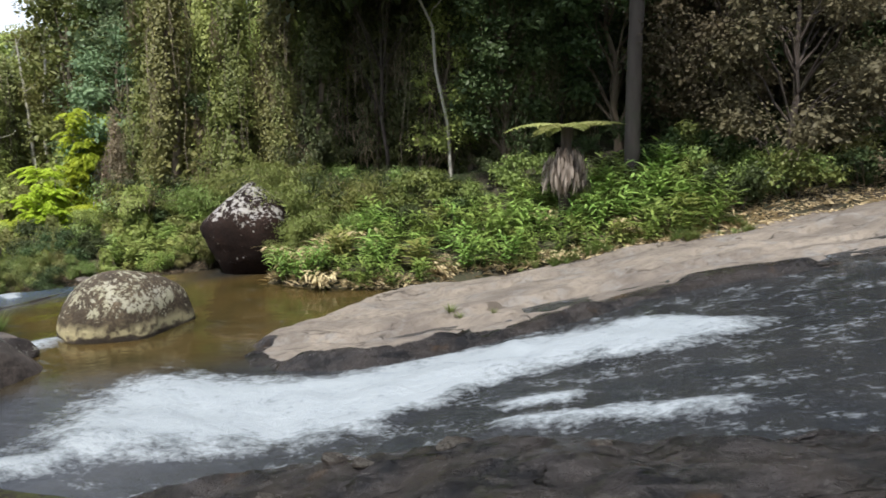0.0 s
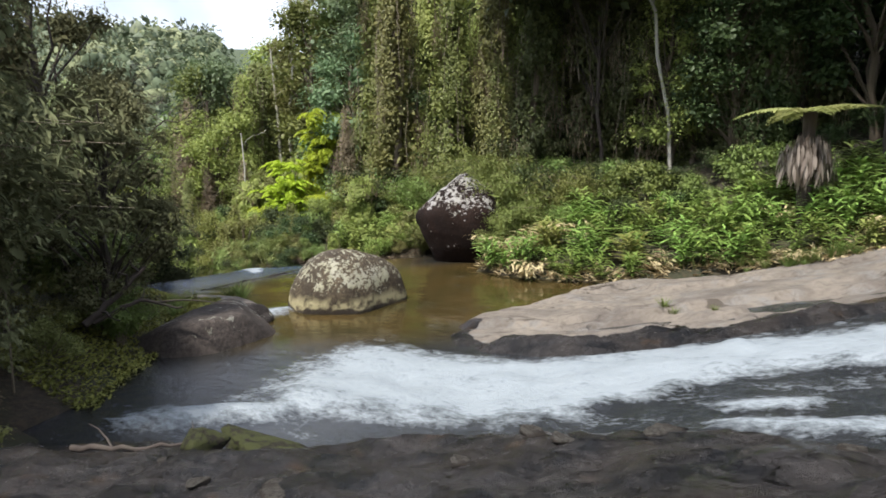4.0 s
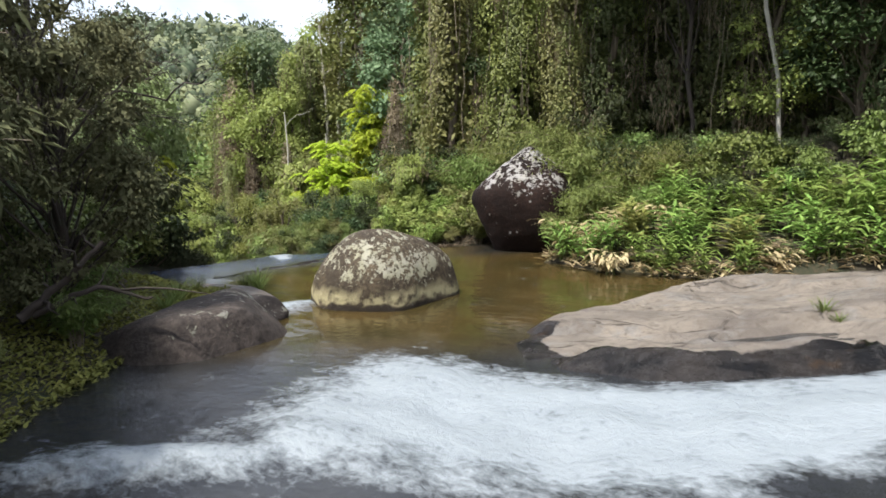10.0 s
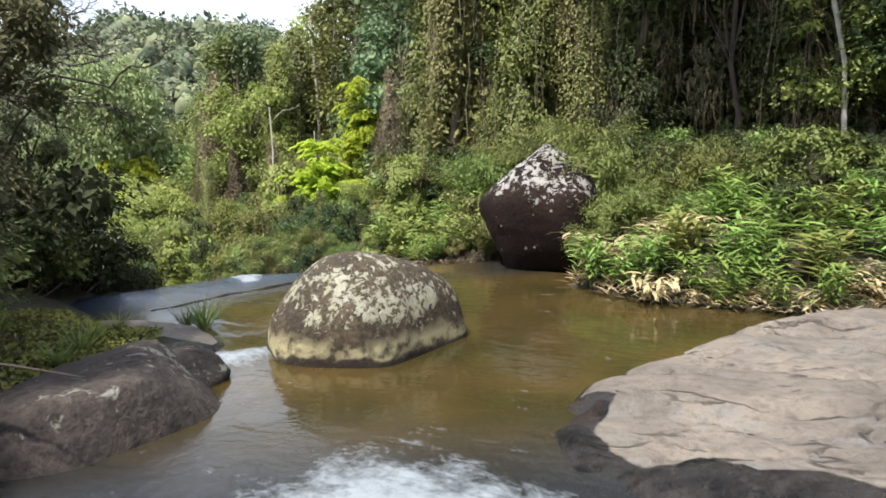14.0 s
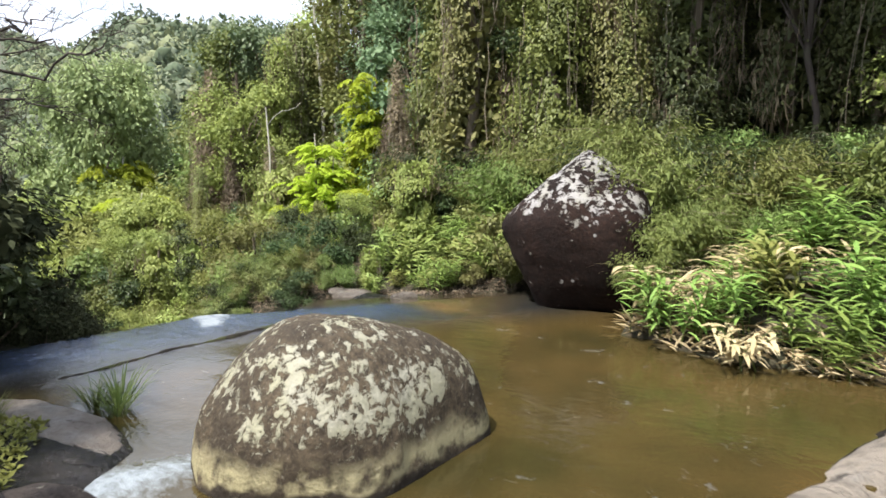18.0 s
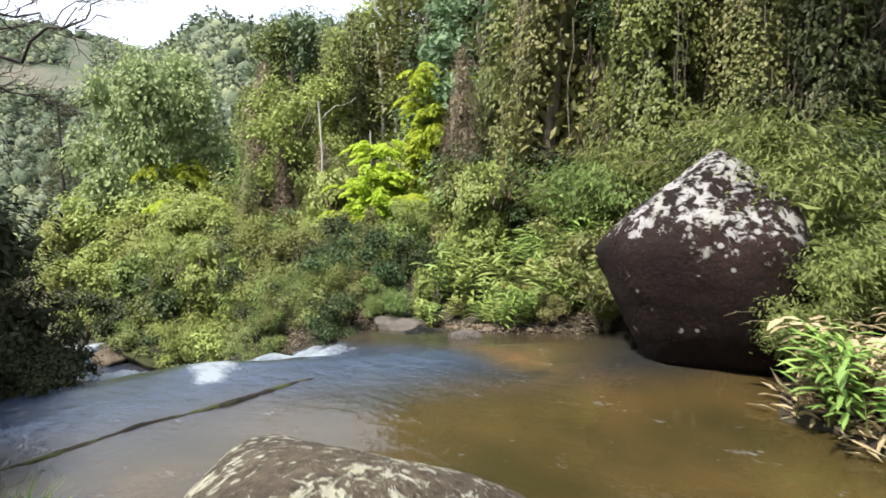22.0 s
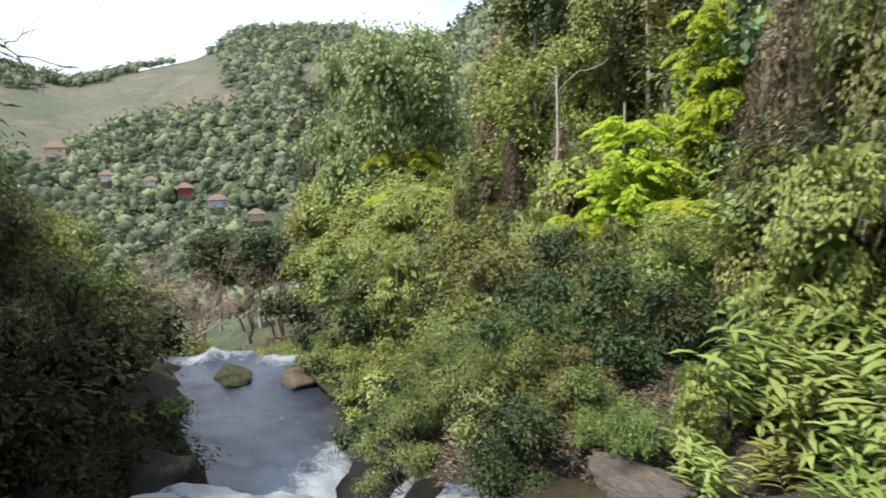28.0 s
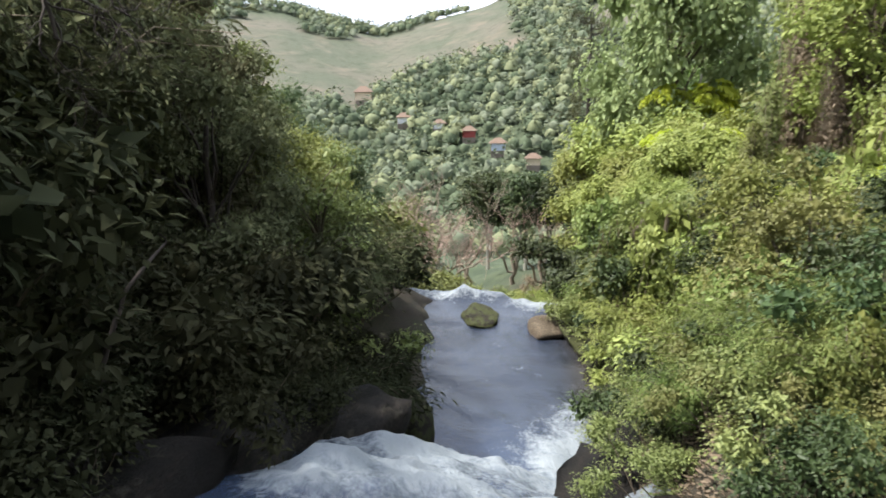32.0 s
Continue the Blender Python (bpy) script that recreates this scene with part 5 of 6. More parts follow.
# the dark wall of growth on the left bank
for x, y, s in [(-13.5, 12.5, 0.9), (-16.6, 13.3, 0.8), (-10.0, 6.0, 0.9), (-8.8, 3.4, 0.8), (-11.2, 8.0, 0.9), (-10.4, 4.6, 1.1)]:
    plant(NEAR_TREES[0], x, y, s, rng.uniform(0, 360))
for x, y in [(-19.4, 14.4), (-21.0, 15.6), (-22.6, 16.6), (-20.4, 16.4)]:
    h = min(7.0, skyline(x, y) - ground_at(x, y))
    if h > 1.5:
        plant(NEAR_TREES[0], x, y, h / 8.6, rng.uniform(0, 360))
wall = []
for _ in range(4000):
    x, y = rng.uniform(-26, -5), rng.uniform(2, 21.5)
    d = -poly_distance(np.array([x]), np.array([y]), BANKS)[0]
    left_side = (y < 14 and x < -4) or (x < -12 and (y - 16.8) * 0.93 + (x + 9.5) * 0.36 < 0)
    if not left_side or not (-0.25 if x > -13.5 else 0.4) < d < (3.2 if x < -12 else 4.5) or (-9.8 < x and d < 2.2) or (x > -11.8 and y > 10.8) or (y < 9 and d < 1.8) or any((x - a) ** 2 + (y - b) ** 2 < (0.75 + 0.12 * d) ** 2 for a, b in wall):
        continue
    g = ground_at(x, y)
    room = skyline(x, y) - g
    if -13.5 < x < -8 and 9.3 < y < 14.5:
        room = min(room, 1.5)
    elif -18 < x < -11:
        room = min(room, 3.4)
    if room < 0.6:
        continue
    wall.append((x, y))
    if d > 1.0 and room > 3.4 and len(wall) % 3 == 0:
        if x < -19.5:
            plant(BANK_TREES[rng.choice([0, 2, 2])], x, y, min(room, rng.uniform(5, 8)) / 6.0, rng.uniform(0, 360))
        else:
            plant(NEAR_TREES[0], x, y, min(room, rng.uniform(5, 8)) / 8.6, rng.uniform(0, 360))
    elif y < 13.2 and x > -12.5:
        plant(SHRUBS[rng.choice([0, 2, 2, 3])], x, y, min(rng.uniform(0.5, 0.9), room / 1.7), rng.uniform(0, 360))
    else:
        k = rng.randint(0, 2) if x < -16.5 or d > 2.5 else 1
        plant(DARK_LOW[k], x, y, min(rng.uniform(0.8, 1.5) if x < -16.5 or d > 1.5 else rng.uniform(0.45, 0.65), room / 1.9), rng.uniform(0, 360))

# bushes and mounds that clothe the sunny bank from the water up
clothed = []
for _ in range(5000):
    x, y = rng.uniform(-27.5, -8.8), rng.uniform(19.5, 36)
    d = -poly_distance(np.array([x]), np.array([y]), BANKS)[0]
    if (y - 16.8) * 0.93 + (x + 9.5) * 0.36 < 0 or not (0.35 if x < -15 else -0.12) < d < 9 or (x > -11.4 and d < 2.2) or any((x - a) ** 2 + (y - b) ** 2 < (0.75 + 0.16 * min(d, 4)) ** 2 for a, b in clothed):
        continue
    g = ground_at(x, y)
    room = min(skyline(x, y) - g, max(sight_limit(x, y, 1.6) - g, 0.7))
    if room < 0.5:
        continue
    clothed.append((x, y))
    k = rng.choice(5, p=[0.27, 0.22, 0.2, 0.16, 0.15])
    if x > -17 and d < 4.5:
        k = rng.randint(0, 3)
        if d > 1.2 and rng.uniform() < 0.55 and room > 1.4:
            plant(CREEPERS[rng.choice(4, p=[0.34, 0.30, 0.20, 0.16])], x, y, min(room / 3.5, rng.uniform(0.75, 1.05)), rng.uniform(0, 360))
            continue
        plant(FINE[k], x, y, min(rng.uniform(0.7, 1.05) if d > 1.6 else rng.uniform(0.3, 0.5), room / (2.2 if k < 1 else 1.9)), rng.uniform(0, 360))
        continue
    if d > 1.0 and rng.uniform() < 0.5 and room > 1.4:
        plant(CREEPERS[rng.choice(4, p=[0.30, 0.30, 0.18, 0.22])], x, y, min(room / 3.5, rng.uniform(0.8, 1.25)), rng.uniform(0, 360))
        continue
    plant(MOUND[k], x, y, min(rng.uniform(0.75, 1.15) if d > 1 else rng.uniform(0.45, 0.7), room / (2.4 if k < 2 else 1.9)), rng.uniform(0, 360))

# leaves overhanging the lip between the boulder and the falls
for x, y, proto, size in [(-11.0, 20.85, FINE[0], 0.34), (-11.5, 20.8, CREEPERS[1], 0.22), (-12.0, 20.75, FINE[1], 0.36), (-10.7, 21.2, CREEPERS[0], 0.26), (-12.4, 20.9, CREEPERS[0], 0.24), (-7.4, 20.9, BAMBOO[2], 0.42), (-7.1, 20.5, FINE[0], 0.3), (-7.9, 20.6, FINE[1], 0.28)]:
    plant(proto, x, y, size, 50 * x)
# growth hanging over the rock beside the falls, on both banks
for x, y, k in [(-12.9, 20.75, 0), (-13.3, 20.6, 1), (-13.7, 20.6, 0), (-14.1, 20.7, 2), (-12.8, 21.15, 0), (-13.3, 21.1, 2), (-13.8, 21.2, 1), (-12.4, 21.3, 1),
                (-14.5, 21.3, 0), (-15.0, 21.7, 1), (-15.6, 22.1, 0), (-14.6, 21.9, 2), (-16.2, 22.5, 1)]:
    plant(FINE[k], x, y, rng.uniform(0.36, 0.52), rng.uniform(0, 360))
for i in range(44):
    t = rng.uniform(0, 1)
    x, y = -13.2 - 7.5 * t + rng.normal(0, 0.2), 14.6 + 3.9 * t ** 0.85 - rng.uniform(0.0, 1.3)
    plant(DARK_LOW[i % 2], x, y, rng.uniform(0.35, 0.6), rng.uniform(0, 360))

# trees of the valley below
for x, y in [(-49, 36), (-53, 33), (-56, 37), (-51, 40), (-47, 38.5), (-60, 35), (-63, 34), (-58, 31), (-67, 33), (-71, 37), (-75, 35), (-79, 40), (-73, 43), (-66, 44), (-62, 47), (-56, 44), (-83, 36), (-86, 42), (-80, 47), (-70, 50), (-54, 29), (-50, 27.5), (-62, 29.5), (-70, 30)]:
    g = ground_at(x, y)
    h = min(rng.uniform(6, 9), skyline(x, y) - g)
    if h > 2:
        plant(BROAD_FAR[rng.randint(0, 3)], x, y, h / 10, rng.uniform(0, 360))

# cover on the slope of the hollow, darker-leaved to deepen its shade
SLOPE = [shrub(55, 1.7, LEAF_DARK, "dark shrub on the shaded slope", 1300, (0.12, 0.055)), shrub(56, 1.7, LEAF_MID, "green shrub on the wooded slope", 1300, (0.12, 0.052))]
spots = []
for _ in range(3000):
    x, y = rng.uniform(-14, 16), rng.uniform(18, 31)
    d = -poly_distance(np.array([x]), np.array([y]), BANKS)[0]
    if not 3.2 < d < 12 or any((x - a) ** 2 + (y - b) ** 2 < 1.25 ** 2 for a, b in spots) or (sight_limit(x, y) - ground_at(x, y) < 0.8):
        continue
    spots.append((x, y))
    if -2.4 < x < 4.5 and rng.uniform() < 0.6:
        continue
    if -8 < x < 4 and d < 7.5 and rng.uniform() < 0.62:
        plant(BAMBOO[rng.choice([0, 1, 1, 2]) if x < -2.5 else 1], x, y, rng.uniform(0.6, 0.95) if x < -2.5 else rng.uniform(0.22, 0.36), rng.uniform(0, 360))
        continue
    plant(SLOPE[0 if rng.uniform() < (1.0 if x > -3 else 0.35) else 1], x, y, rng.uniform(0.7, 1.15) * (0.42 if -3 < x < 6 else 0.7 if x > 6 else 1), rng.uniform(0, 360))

# undergrowth close to the water
low = []
for _ in range(6000):
    x, y = rng.uniform(-30, 14), rng.uniform(2, 32)
    d = -poly_distance(np.array([x]), np.array([y]), BANKS)[0]
    if not (0.25 if x > -14 else 0.95) < d < 4.5 or (x > -2 and y < 8) or (x > -12.5 and 10.6 < y < 14.5):
        continue
    if any((x - a) ** 2 + (y - b) ** 2 < 0.95 ** 2 for a, b in low):
        continue
    if (-5.2 < x < 7 and y > 15 and d < 3.6) or math.hypot(x + 5.7, y - 19.7) < 1.7 or (-14.6 < x < -7.6 and y > 19 and d < 3):
        continue
    room = skyline(x, y) - ground_at(x, y)
    if room < 0.35:
        continue
    low.append((x, y))
    k = rng.choice(4, p=[0.34, 0.30, 0.26, 0.10])
    if (x < -6 and y < 14):
        k = 1 if k == 0 else k
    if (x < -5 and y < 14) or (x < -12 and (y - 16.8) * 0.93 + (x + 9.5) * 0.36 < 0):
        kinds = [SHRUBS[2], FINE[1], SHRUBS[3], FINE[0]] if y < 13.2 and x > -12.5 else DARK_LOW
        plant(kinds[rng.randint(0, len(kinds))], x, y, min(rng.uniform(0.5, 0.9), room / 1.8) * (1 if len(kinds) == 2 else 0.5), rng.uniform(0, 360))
    elif x < -11 and y > 17 and rng.uniform() < 0.3:
        plant(MOUND[rng.choice([0, 1])], x, y, min(rng.uniform(0.4, 0.7), room / 2.4), rng.uniform(0, 360))
    else:
        plant(SHRUBS[k], x, y, min(rng.uniform(0.5, 0.95), room / 1.6), rng.uniform(0, 360))
    if len(low) > 250:
        break

# ginger lilies
beds = []
for _ in range(5000):
    x, y = rng.uniform(-11.5, 7.5), rng.uniform(16, 24)
    d = -poly_distance(np.array([x]), np.array([y]), BANKS)[0]
    first = -4.4 < x < 7 and -0.02 < d < (3.1 if x < 3.6 else 3.9)
    second = -10.7 < x < -7.7 and y > 19.3 and 0.0 < d < 2.6
    if not (first or second) or math.hypot(x + 5.7, y - 19.7) < 1.75:
        continue
    if any((x - a) ** 2 + (y - b) ** 2 < (0.50 if first else 0.38) ** 2 for a, b in beds):
        continue
    beds.append((x, y))
    edge = d < 0.7
    dry = rng.uniform() < (0.30 if (-3.6 < x < -0.5 and d < 1.0) or (4 < x) and edge else 0.06 if first else 0.0) or (-4.4 < x < -3.0 and y > 18.0 and rng.uniform() < 0.6)
    if dry:
        plant(GINGER_DRY[rng.randint(0, 2)], x, y, rng.uniform(0.5, 0.8), rng.uniform(0, 360))
    else:
        k = rng.choice(3, p=[0.5, 0.3, 0.2] if first else [0.2, 0.2, 0.6])
        plant(GINGER[k], x, y, ((rng.uniform(0.7, 1.1) if x > 3.4 else rng.uniform(0.6, 0.9)) if first else rng.uniform(0.58, 0.84)) * ((0.8 if first else 0.65) if edge else 1.0), rng.uniform(0, 360))
    if len(beds) > 260:
        break


# ---- landmarks of the far bank ----
def tree_fern(x, y, z):
    """A tree fern: shaggy skirt of dead fronds under a flat crown."""
    rng = np.random.RandomState(81)
    root = thing("tree_fern", "tree fern with a brown shaggy skirt and flat lime fronds", "tree fern", at=pose(x, y, z))
    part("trunk", mesh_of("trunk", *tube(bent((0, 0, -0.3), (0, 0, 2.5), 6, 0, 0.02, rng), np.full(6, 0.16), 9, 0.2, rng), BARK_DARK, True), root)
    n = 520
    a, h = rng.uniform(0, 2 * np.pi, n), rng.uniform(1.15, 2.0, n)
    out = np.stack([np.cos(a), np.sin(a), np.zeros(n)], -1)
    pos = out * (0.14 + 0.52 * rng.uniform(0.3, 1, (n, 1)) * np.sqrt(np.clip((2.1 - h[:, None]) / 0.5, 0.05, 1))) + np.stack([0 * h, 0 * h, h], -1)
    v, f = blade_mesh(pos, out * 0.12 - np.array([0, 0, 1.0]) + rng.normal(0, 0.12, (n, 3)), out, rng.uniform(0.3, 0.65, n), rng.uniform(0.03, 0.09, n), 0.1)
    part("skirt", mesh_of("skirt", v, f, foliage("leaf_dead_frond", (0.060, 0.042, 0.030), (0.330, 0.280, 0.230), 0.8, 0.15, 0.01)), root, "hanging dead brown fronds", "stuff")
    for i in range(8):
        b = 2 * np.pi * i / 8 + rng.uniform(-0.25, 0.25)
        ln = rng.uniform(1.15, 1.75)
        d, side = np.array([np.cos(b), np.sin(b), 0]), np.array([-np.sin(b), np.cos(b), 0])
        t = np.linspace(0.06, 1, 26)
        line = d * (t * ln)[:, None] + np.array([0, 0, 1.0]) * (2.5 + rng.uniform(0.2, 0.5) * t - rng.uniform(0.25, 0.6) * t ** 2.2)[:, None]
        pieces = [tube(line[::3], np.linspace(0.018, 0.004, len(line[::3])), 4)]
        wide = 0.34 * np.sin(np.pi * (0.12 + 0.86 * t)) + 0.03
        for sgn in (-1, 1):
            pieces.append(leaf_mesh(line, side * sgn + d * 0.45 + rng.normal(0, 0.06, (26, 3)) - np.array([0, 0, 0.18]), np.tile([0, 0, 1.0], (26, 1)), wide, np.full(26, 0.085), 0.05, 0.1))
        part("frond", mesh_of("frond", *join(pieces), LEAF_FERN), root)


tree_fern(3.3, 18.4, 1.62)


def bare_trunk(name, pts, radii, mat, label, limbs=0, seed=1, rings=False, crown=0.0):
    rng = np.random.RandomState(seed)
    root = thing(name, label, "tree", at=pose(*pts[0]))
    p = np.array(pts, float) - np.array(pts[0])
    k = np.linspace(0, len(p) - 1, 26)
    line = np.stack([np.interp(k, np.arange(len(p)), p[:, j]) for j in range(3)], -1)
    rad = np.interp(k, np.arange(len(p)), radii)
    if rings:
        rad = rad * (1 + 0.06 * (np.arange(26) % 2))
    if crown:
        n = 30
        a, r, h = rng.uniform(0, 2 * np.pi, n), crown * np.sqrt(rng.uniform(0.02, 1, n)), rng.uniform(-2.6, 2.2, n)
        c = line[-1] + np.stack([r * np.cos(a), r * np.sin(a), h - 0.06 * r ** 2], -1)
        part("branching", mesh_of("branching", *join([tube(bent(line[22], q, 5, 0.4, 0.1, rng), np.linspace(0.09, 0.02, 5), 4) for q in c]), mat), root, kind="stuff")
        part("crown", mesh_of("crown", *clump_leaves(rng, c, rng.uniform(1.0, 1.7, n), 4200, 0.34, 0.17), LEAF_DARK), root, kind="stuff")
    part("trunk", mesh_of("trunk", *tube(line, rad, 12, 0.05, rng), mat, True), root)
    for _ in range(limbs):
        i = rng.randint(14, 25)
        tip = line[i] + np.array([rng.normal(0, 0.8), rng.normal(0, 0.8), rng.uniform(0.4, 1.5)])
        part("branch", mesh_of("branch", *tube(bent(line[i], tip, 6, 0.1, 0.06, rng), np.linspace(rad[i] * 0.5, 0.01, 6), 5), mat, True), root)


# the grey trunk's crown is out of view, put there to shade the hollow
bare_trunk("tree", [(5.5, 19.9, 1.8), (5.45, 19.9, 6), (5.55, 20.0, 13)], [0.23, 0.21, 0.17], bark("bark_grey", (0.032, 0.026, 0.022), (0.095, 0.080, 0.070), 5), "tall straight dark grey trunk with leaf-scar rings", rings=True, crown=4.8)
bare_trunk("tree", [(0.30, 23.4, 2.2), (0.16, 23.4, 4.4), (-0.25, 23.4, 6.2), (-0.35, 23.4, 7.6), (-0.85, 23.3, 8.6), (-0.6, 23.3, 11)], [0.06, 0.055, 0.055, 0.05, 0.04, 0.02], BARK_PALE, "slim crooked white trunk before the dark wood", 3, 2)
bare_trunk("tree", [(-18.9, 28.6, -1.5), (-19.05, 28.6, 0.8), (-19.0, 28.6, 2.4), (-19.2, 28.7, 4.2)], [0.045, 0.04, 0.035, 0.025], BARK_PALE, "thin pale bare stem in front of creepers", 1, 3)
bare_trunk("tree", [(-19.8, 34.4, 1), (-19.9, 34.4, 5), (-19.6, 34.5, 8), (-20, 34.4, 11)], [0.10, 0.09, 0.07, 0.04], BARK_PALE, "tall pale bare trunk among hanging creepers", 4, 4)
bare_trunk("tree", [(-20.6, 34.6, 1), (-20.7, 34.6, 5), (-21.0, 34.5, 9)], [0.09, 0.08, 0.04], BARK_PALE, "pale bare trunk among hanging creepers", 4, 5)
bare_trunk("tree", [(-0.4, 24.4, 2.6), (-0.5, 24.4, 6), (-0.45, 24.5, 10)], [0.06, 0.05, 0.04], BARK, "thin grey stem beside the white trunk", 1, 6)

ROUND_TREE = tree(91, 9, 3.3, 0.42, 34, 8000, (0.24, 0.13), LEAF_PALE, BARK, "broad pale green tree with a rounded crown above the falls", (0.9, 1.5))
plant(ROUND_TREE, -34.4, 34.4, 0.95, 0, tall=1.55)
SUNNY_TREE = tree(94, 8, 2.6, 0.3, 36, 5200, (0.24, 0.11), LEAF_SUNNY, BARK, "sunny yellow-green tree with rounded clumps below the falls", (0.6, 1.1))
plant(SUNNY_TREE, -36.4, 32.9, 1.1, 0, tall=1.18)
for i, (x, y, s) in enumerate([(-33.0, 32.2, 0.95), (-30.4, 31.0, 0.78), (-31.6, 33.4, 0.95), (-29.4, 32.6, 0.85), (-38.6, 34.0, 1.1), (-33.8, 30.8, 0.7), (-28.6, 30.0, 0.6), (-26.8, 30.4, 0.68), (-26.0, 29.2, 0.6), (-40.5, 33.6, 1.05)]):
    plant(SUNNY_TREE, x, y, s, 77 * i)
BROWN_TREE = tree(92, 6, 2.6, 0.24, 34, 7500, (0.12, 0.055), foliage("leaf_bronze", (0.045, 0.042, 0.018), (0.150, 0.130, 0.065), 0.6), BARK_DARK, "low dark tree with bronze and pale leaves", (0.6, 1.1))
plant(BROWN_TREE, 9.2, 18.3, 1, 0)
plant(BROWN_TREE, 12.6, 19.2, 1.1, 130)
plant(BROWN_TREE, 8.4, 20.9, 1.0, 240)


def araucaria(x, y, z, height):
    """A dark conifer: upswept whorls with tufts of needles at their ends."""
    rng = np.random.RandomState(93)
    root = thing("conifer", "dark olive conifer with tufted level branches", "tree", at=pose(x, y, z))
    part("trunk", mesh_of("trunk", *tube(bent((0, 0, -0.5), (0, 0, height), 8), np.linspace(0.2, 0.06, 8), 8), BARK_DARK, True), root)
    tufts, arms = [], []
    for i in range(44):
        h = rng.uniform(0.45, 1.0) * height
        a, r = rng.uniform(0, 2 * np.pi), rng.uniform(0.7, 2.2) * (1.25 - h / height * 0.6)
        tip = np.array([np.cos(a) * r, np.sin(a) * r, h + 0.25 * r])
        arms.append(tube(bent((0, 0, h), tip, 5, -0.15), np.linspace(0.03, 0.012, 5), 4))
        n = 70
        d = unit(rng.normal(size=(n, 3)))
        tufts.append(leaf_mesh(tip + d * 0.18, d, np.tile([0, 0, 1.0], (n, 1)) + rng.normal(0, 0.3, (n, 3)), rng.uniform(0.15, 0.35, n), np.full(n, 0.05)))
    part("branching", mesh_of("branching", *join(arms), BARK_DARK, True), root, kind="stuff")
    part("needle_tuft", mesh_of("needle_tuft", *join(tufts), foliage("needle", (0.045, 0.050, 0.020), (0.110, 0.110, 0.045))), root, kind="stuff")


araucaria(-43.8, 35.0, -6.0, 11.5)


def bare_tree(seed, height, mat, label, twig_mat=None, depth=5, lean=(0, 0), spread=0.75, twigs=True):
    """A leafless tree, branching again and again."""
    rng = np.random.RandomState(seed)
    root = thing("bare_tree", label, "tree", "leafless trees")
    main, fine = [], []

    def grow(p, d, ln, r, level):
        end = p + d * ln
        pts = bent(p, end, 5, 0, 0.06 * ln, rng)
        (main if level < 3 else fine).append(tube(pts, np.linspace(r, r * 0.6, 5), 6 if level < 2 else 3))
        if level >= depth:
            return
        for _ in range(2 if level < 2 else 3):
            q = pts[rng.randint(2, 5)]
            grow(q, unit(d + rng.normal(0, spread * 0.6, 3) + np.array([0, 0, 0.08])), ln * rng.uniform(0.6, 0.85), r * 0.55, level + 1)

    grow(np.array([0, 0, -0.3]), unit(np.array([lean[0], lean[1], 1.0])), height * 0.32, height * 0.018, 0)
    part("trunk", mesh_of("trunk", *join(main), mat, True), root)
    part("twig_mass", mesh_of("twig_mass", *join(fine), twig_mat or mat), root, kind="stuff")
    return root


TWIG_PINK = bark("twig_pink", (0.230, 0.150, 0.120), (0.460, 0.340, 0.280), 8)
BARE = [bare_tree(101, 6, TWIG, "leafless tree with pinkish twigs below the falls", TWIG_PINK, 5), bare_tree(102, 5, TWIG, "leafless grey-brown tree beside the river", TWIG, 5)]
for x, y, k, s in [(-30.4, 21.4, 0, 0.75), (-32.2, 22.1, 0, 0.95), (-33.6, 22.8, 1, 0.95), (-34.9, 23.3, 0, 1.1), (-36.4, 23.8, 0, 1.05), (-38.0, 24.4, 0, 1.1), (-39.8, 25.0, 1, 1.1), (-33.0, 21.4, 0, 1.0), (-36.0, 22.4, 0, 1.15),
                   (-40.5, 26.6, 0, 0.9), (-42.5, 27.6, 0, 1.0), (-45, 33, 0, 1.2), (-47.5, 29.4, 1, 1.2), (-52, 34, 0, 1.3)]:
    plant(BARE[k], x, y, s * 1.3, rng.uniform(0, 360))
for i in range(46):
    x = rng.uniform(-46, -29)
    y = 21.6 + 0.42 * (-29 - x) + rng.uniform(-0.6, 5.0)
    plant([MOUND[2], MOUND[4], SHRUBS[3], MOUND[1]][i % 4], x, y, rng.uniform(0.5, 1.0), rng.uniform(0, 360), z=float(land(np.array([x]), np.array([y]))[0]))
TALL_PALE = tree(95, 10, 2.6, 0.55, 26, 2400, (0.5, 0.2), LEAF_DARK, BARK_PALE, "dark tree with a slim pale trunk in the valley", (0.8, 1.4))
for x, y in [(-62, 39), (-64, 42.5), (-66, 37), (-60, 43.5), (-69, 41), (-71, 45), (-58, 41), (-67, 47), (-74, 40)]:
    g = ground_at(x, y)
    h = min(9.0, 2.3 - 0.135 * math.hypot(x + 8.3, y - 16.6) - g)
    if h > 3:
        plant(TALL_PALE, x, y, h / 10, rng.uniform(0, 360))


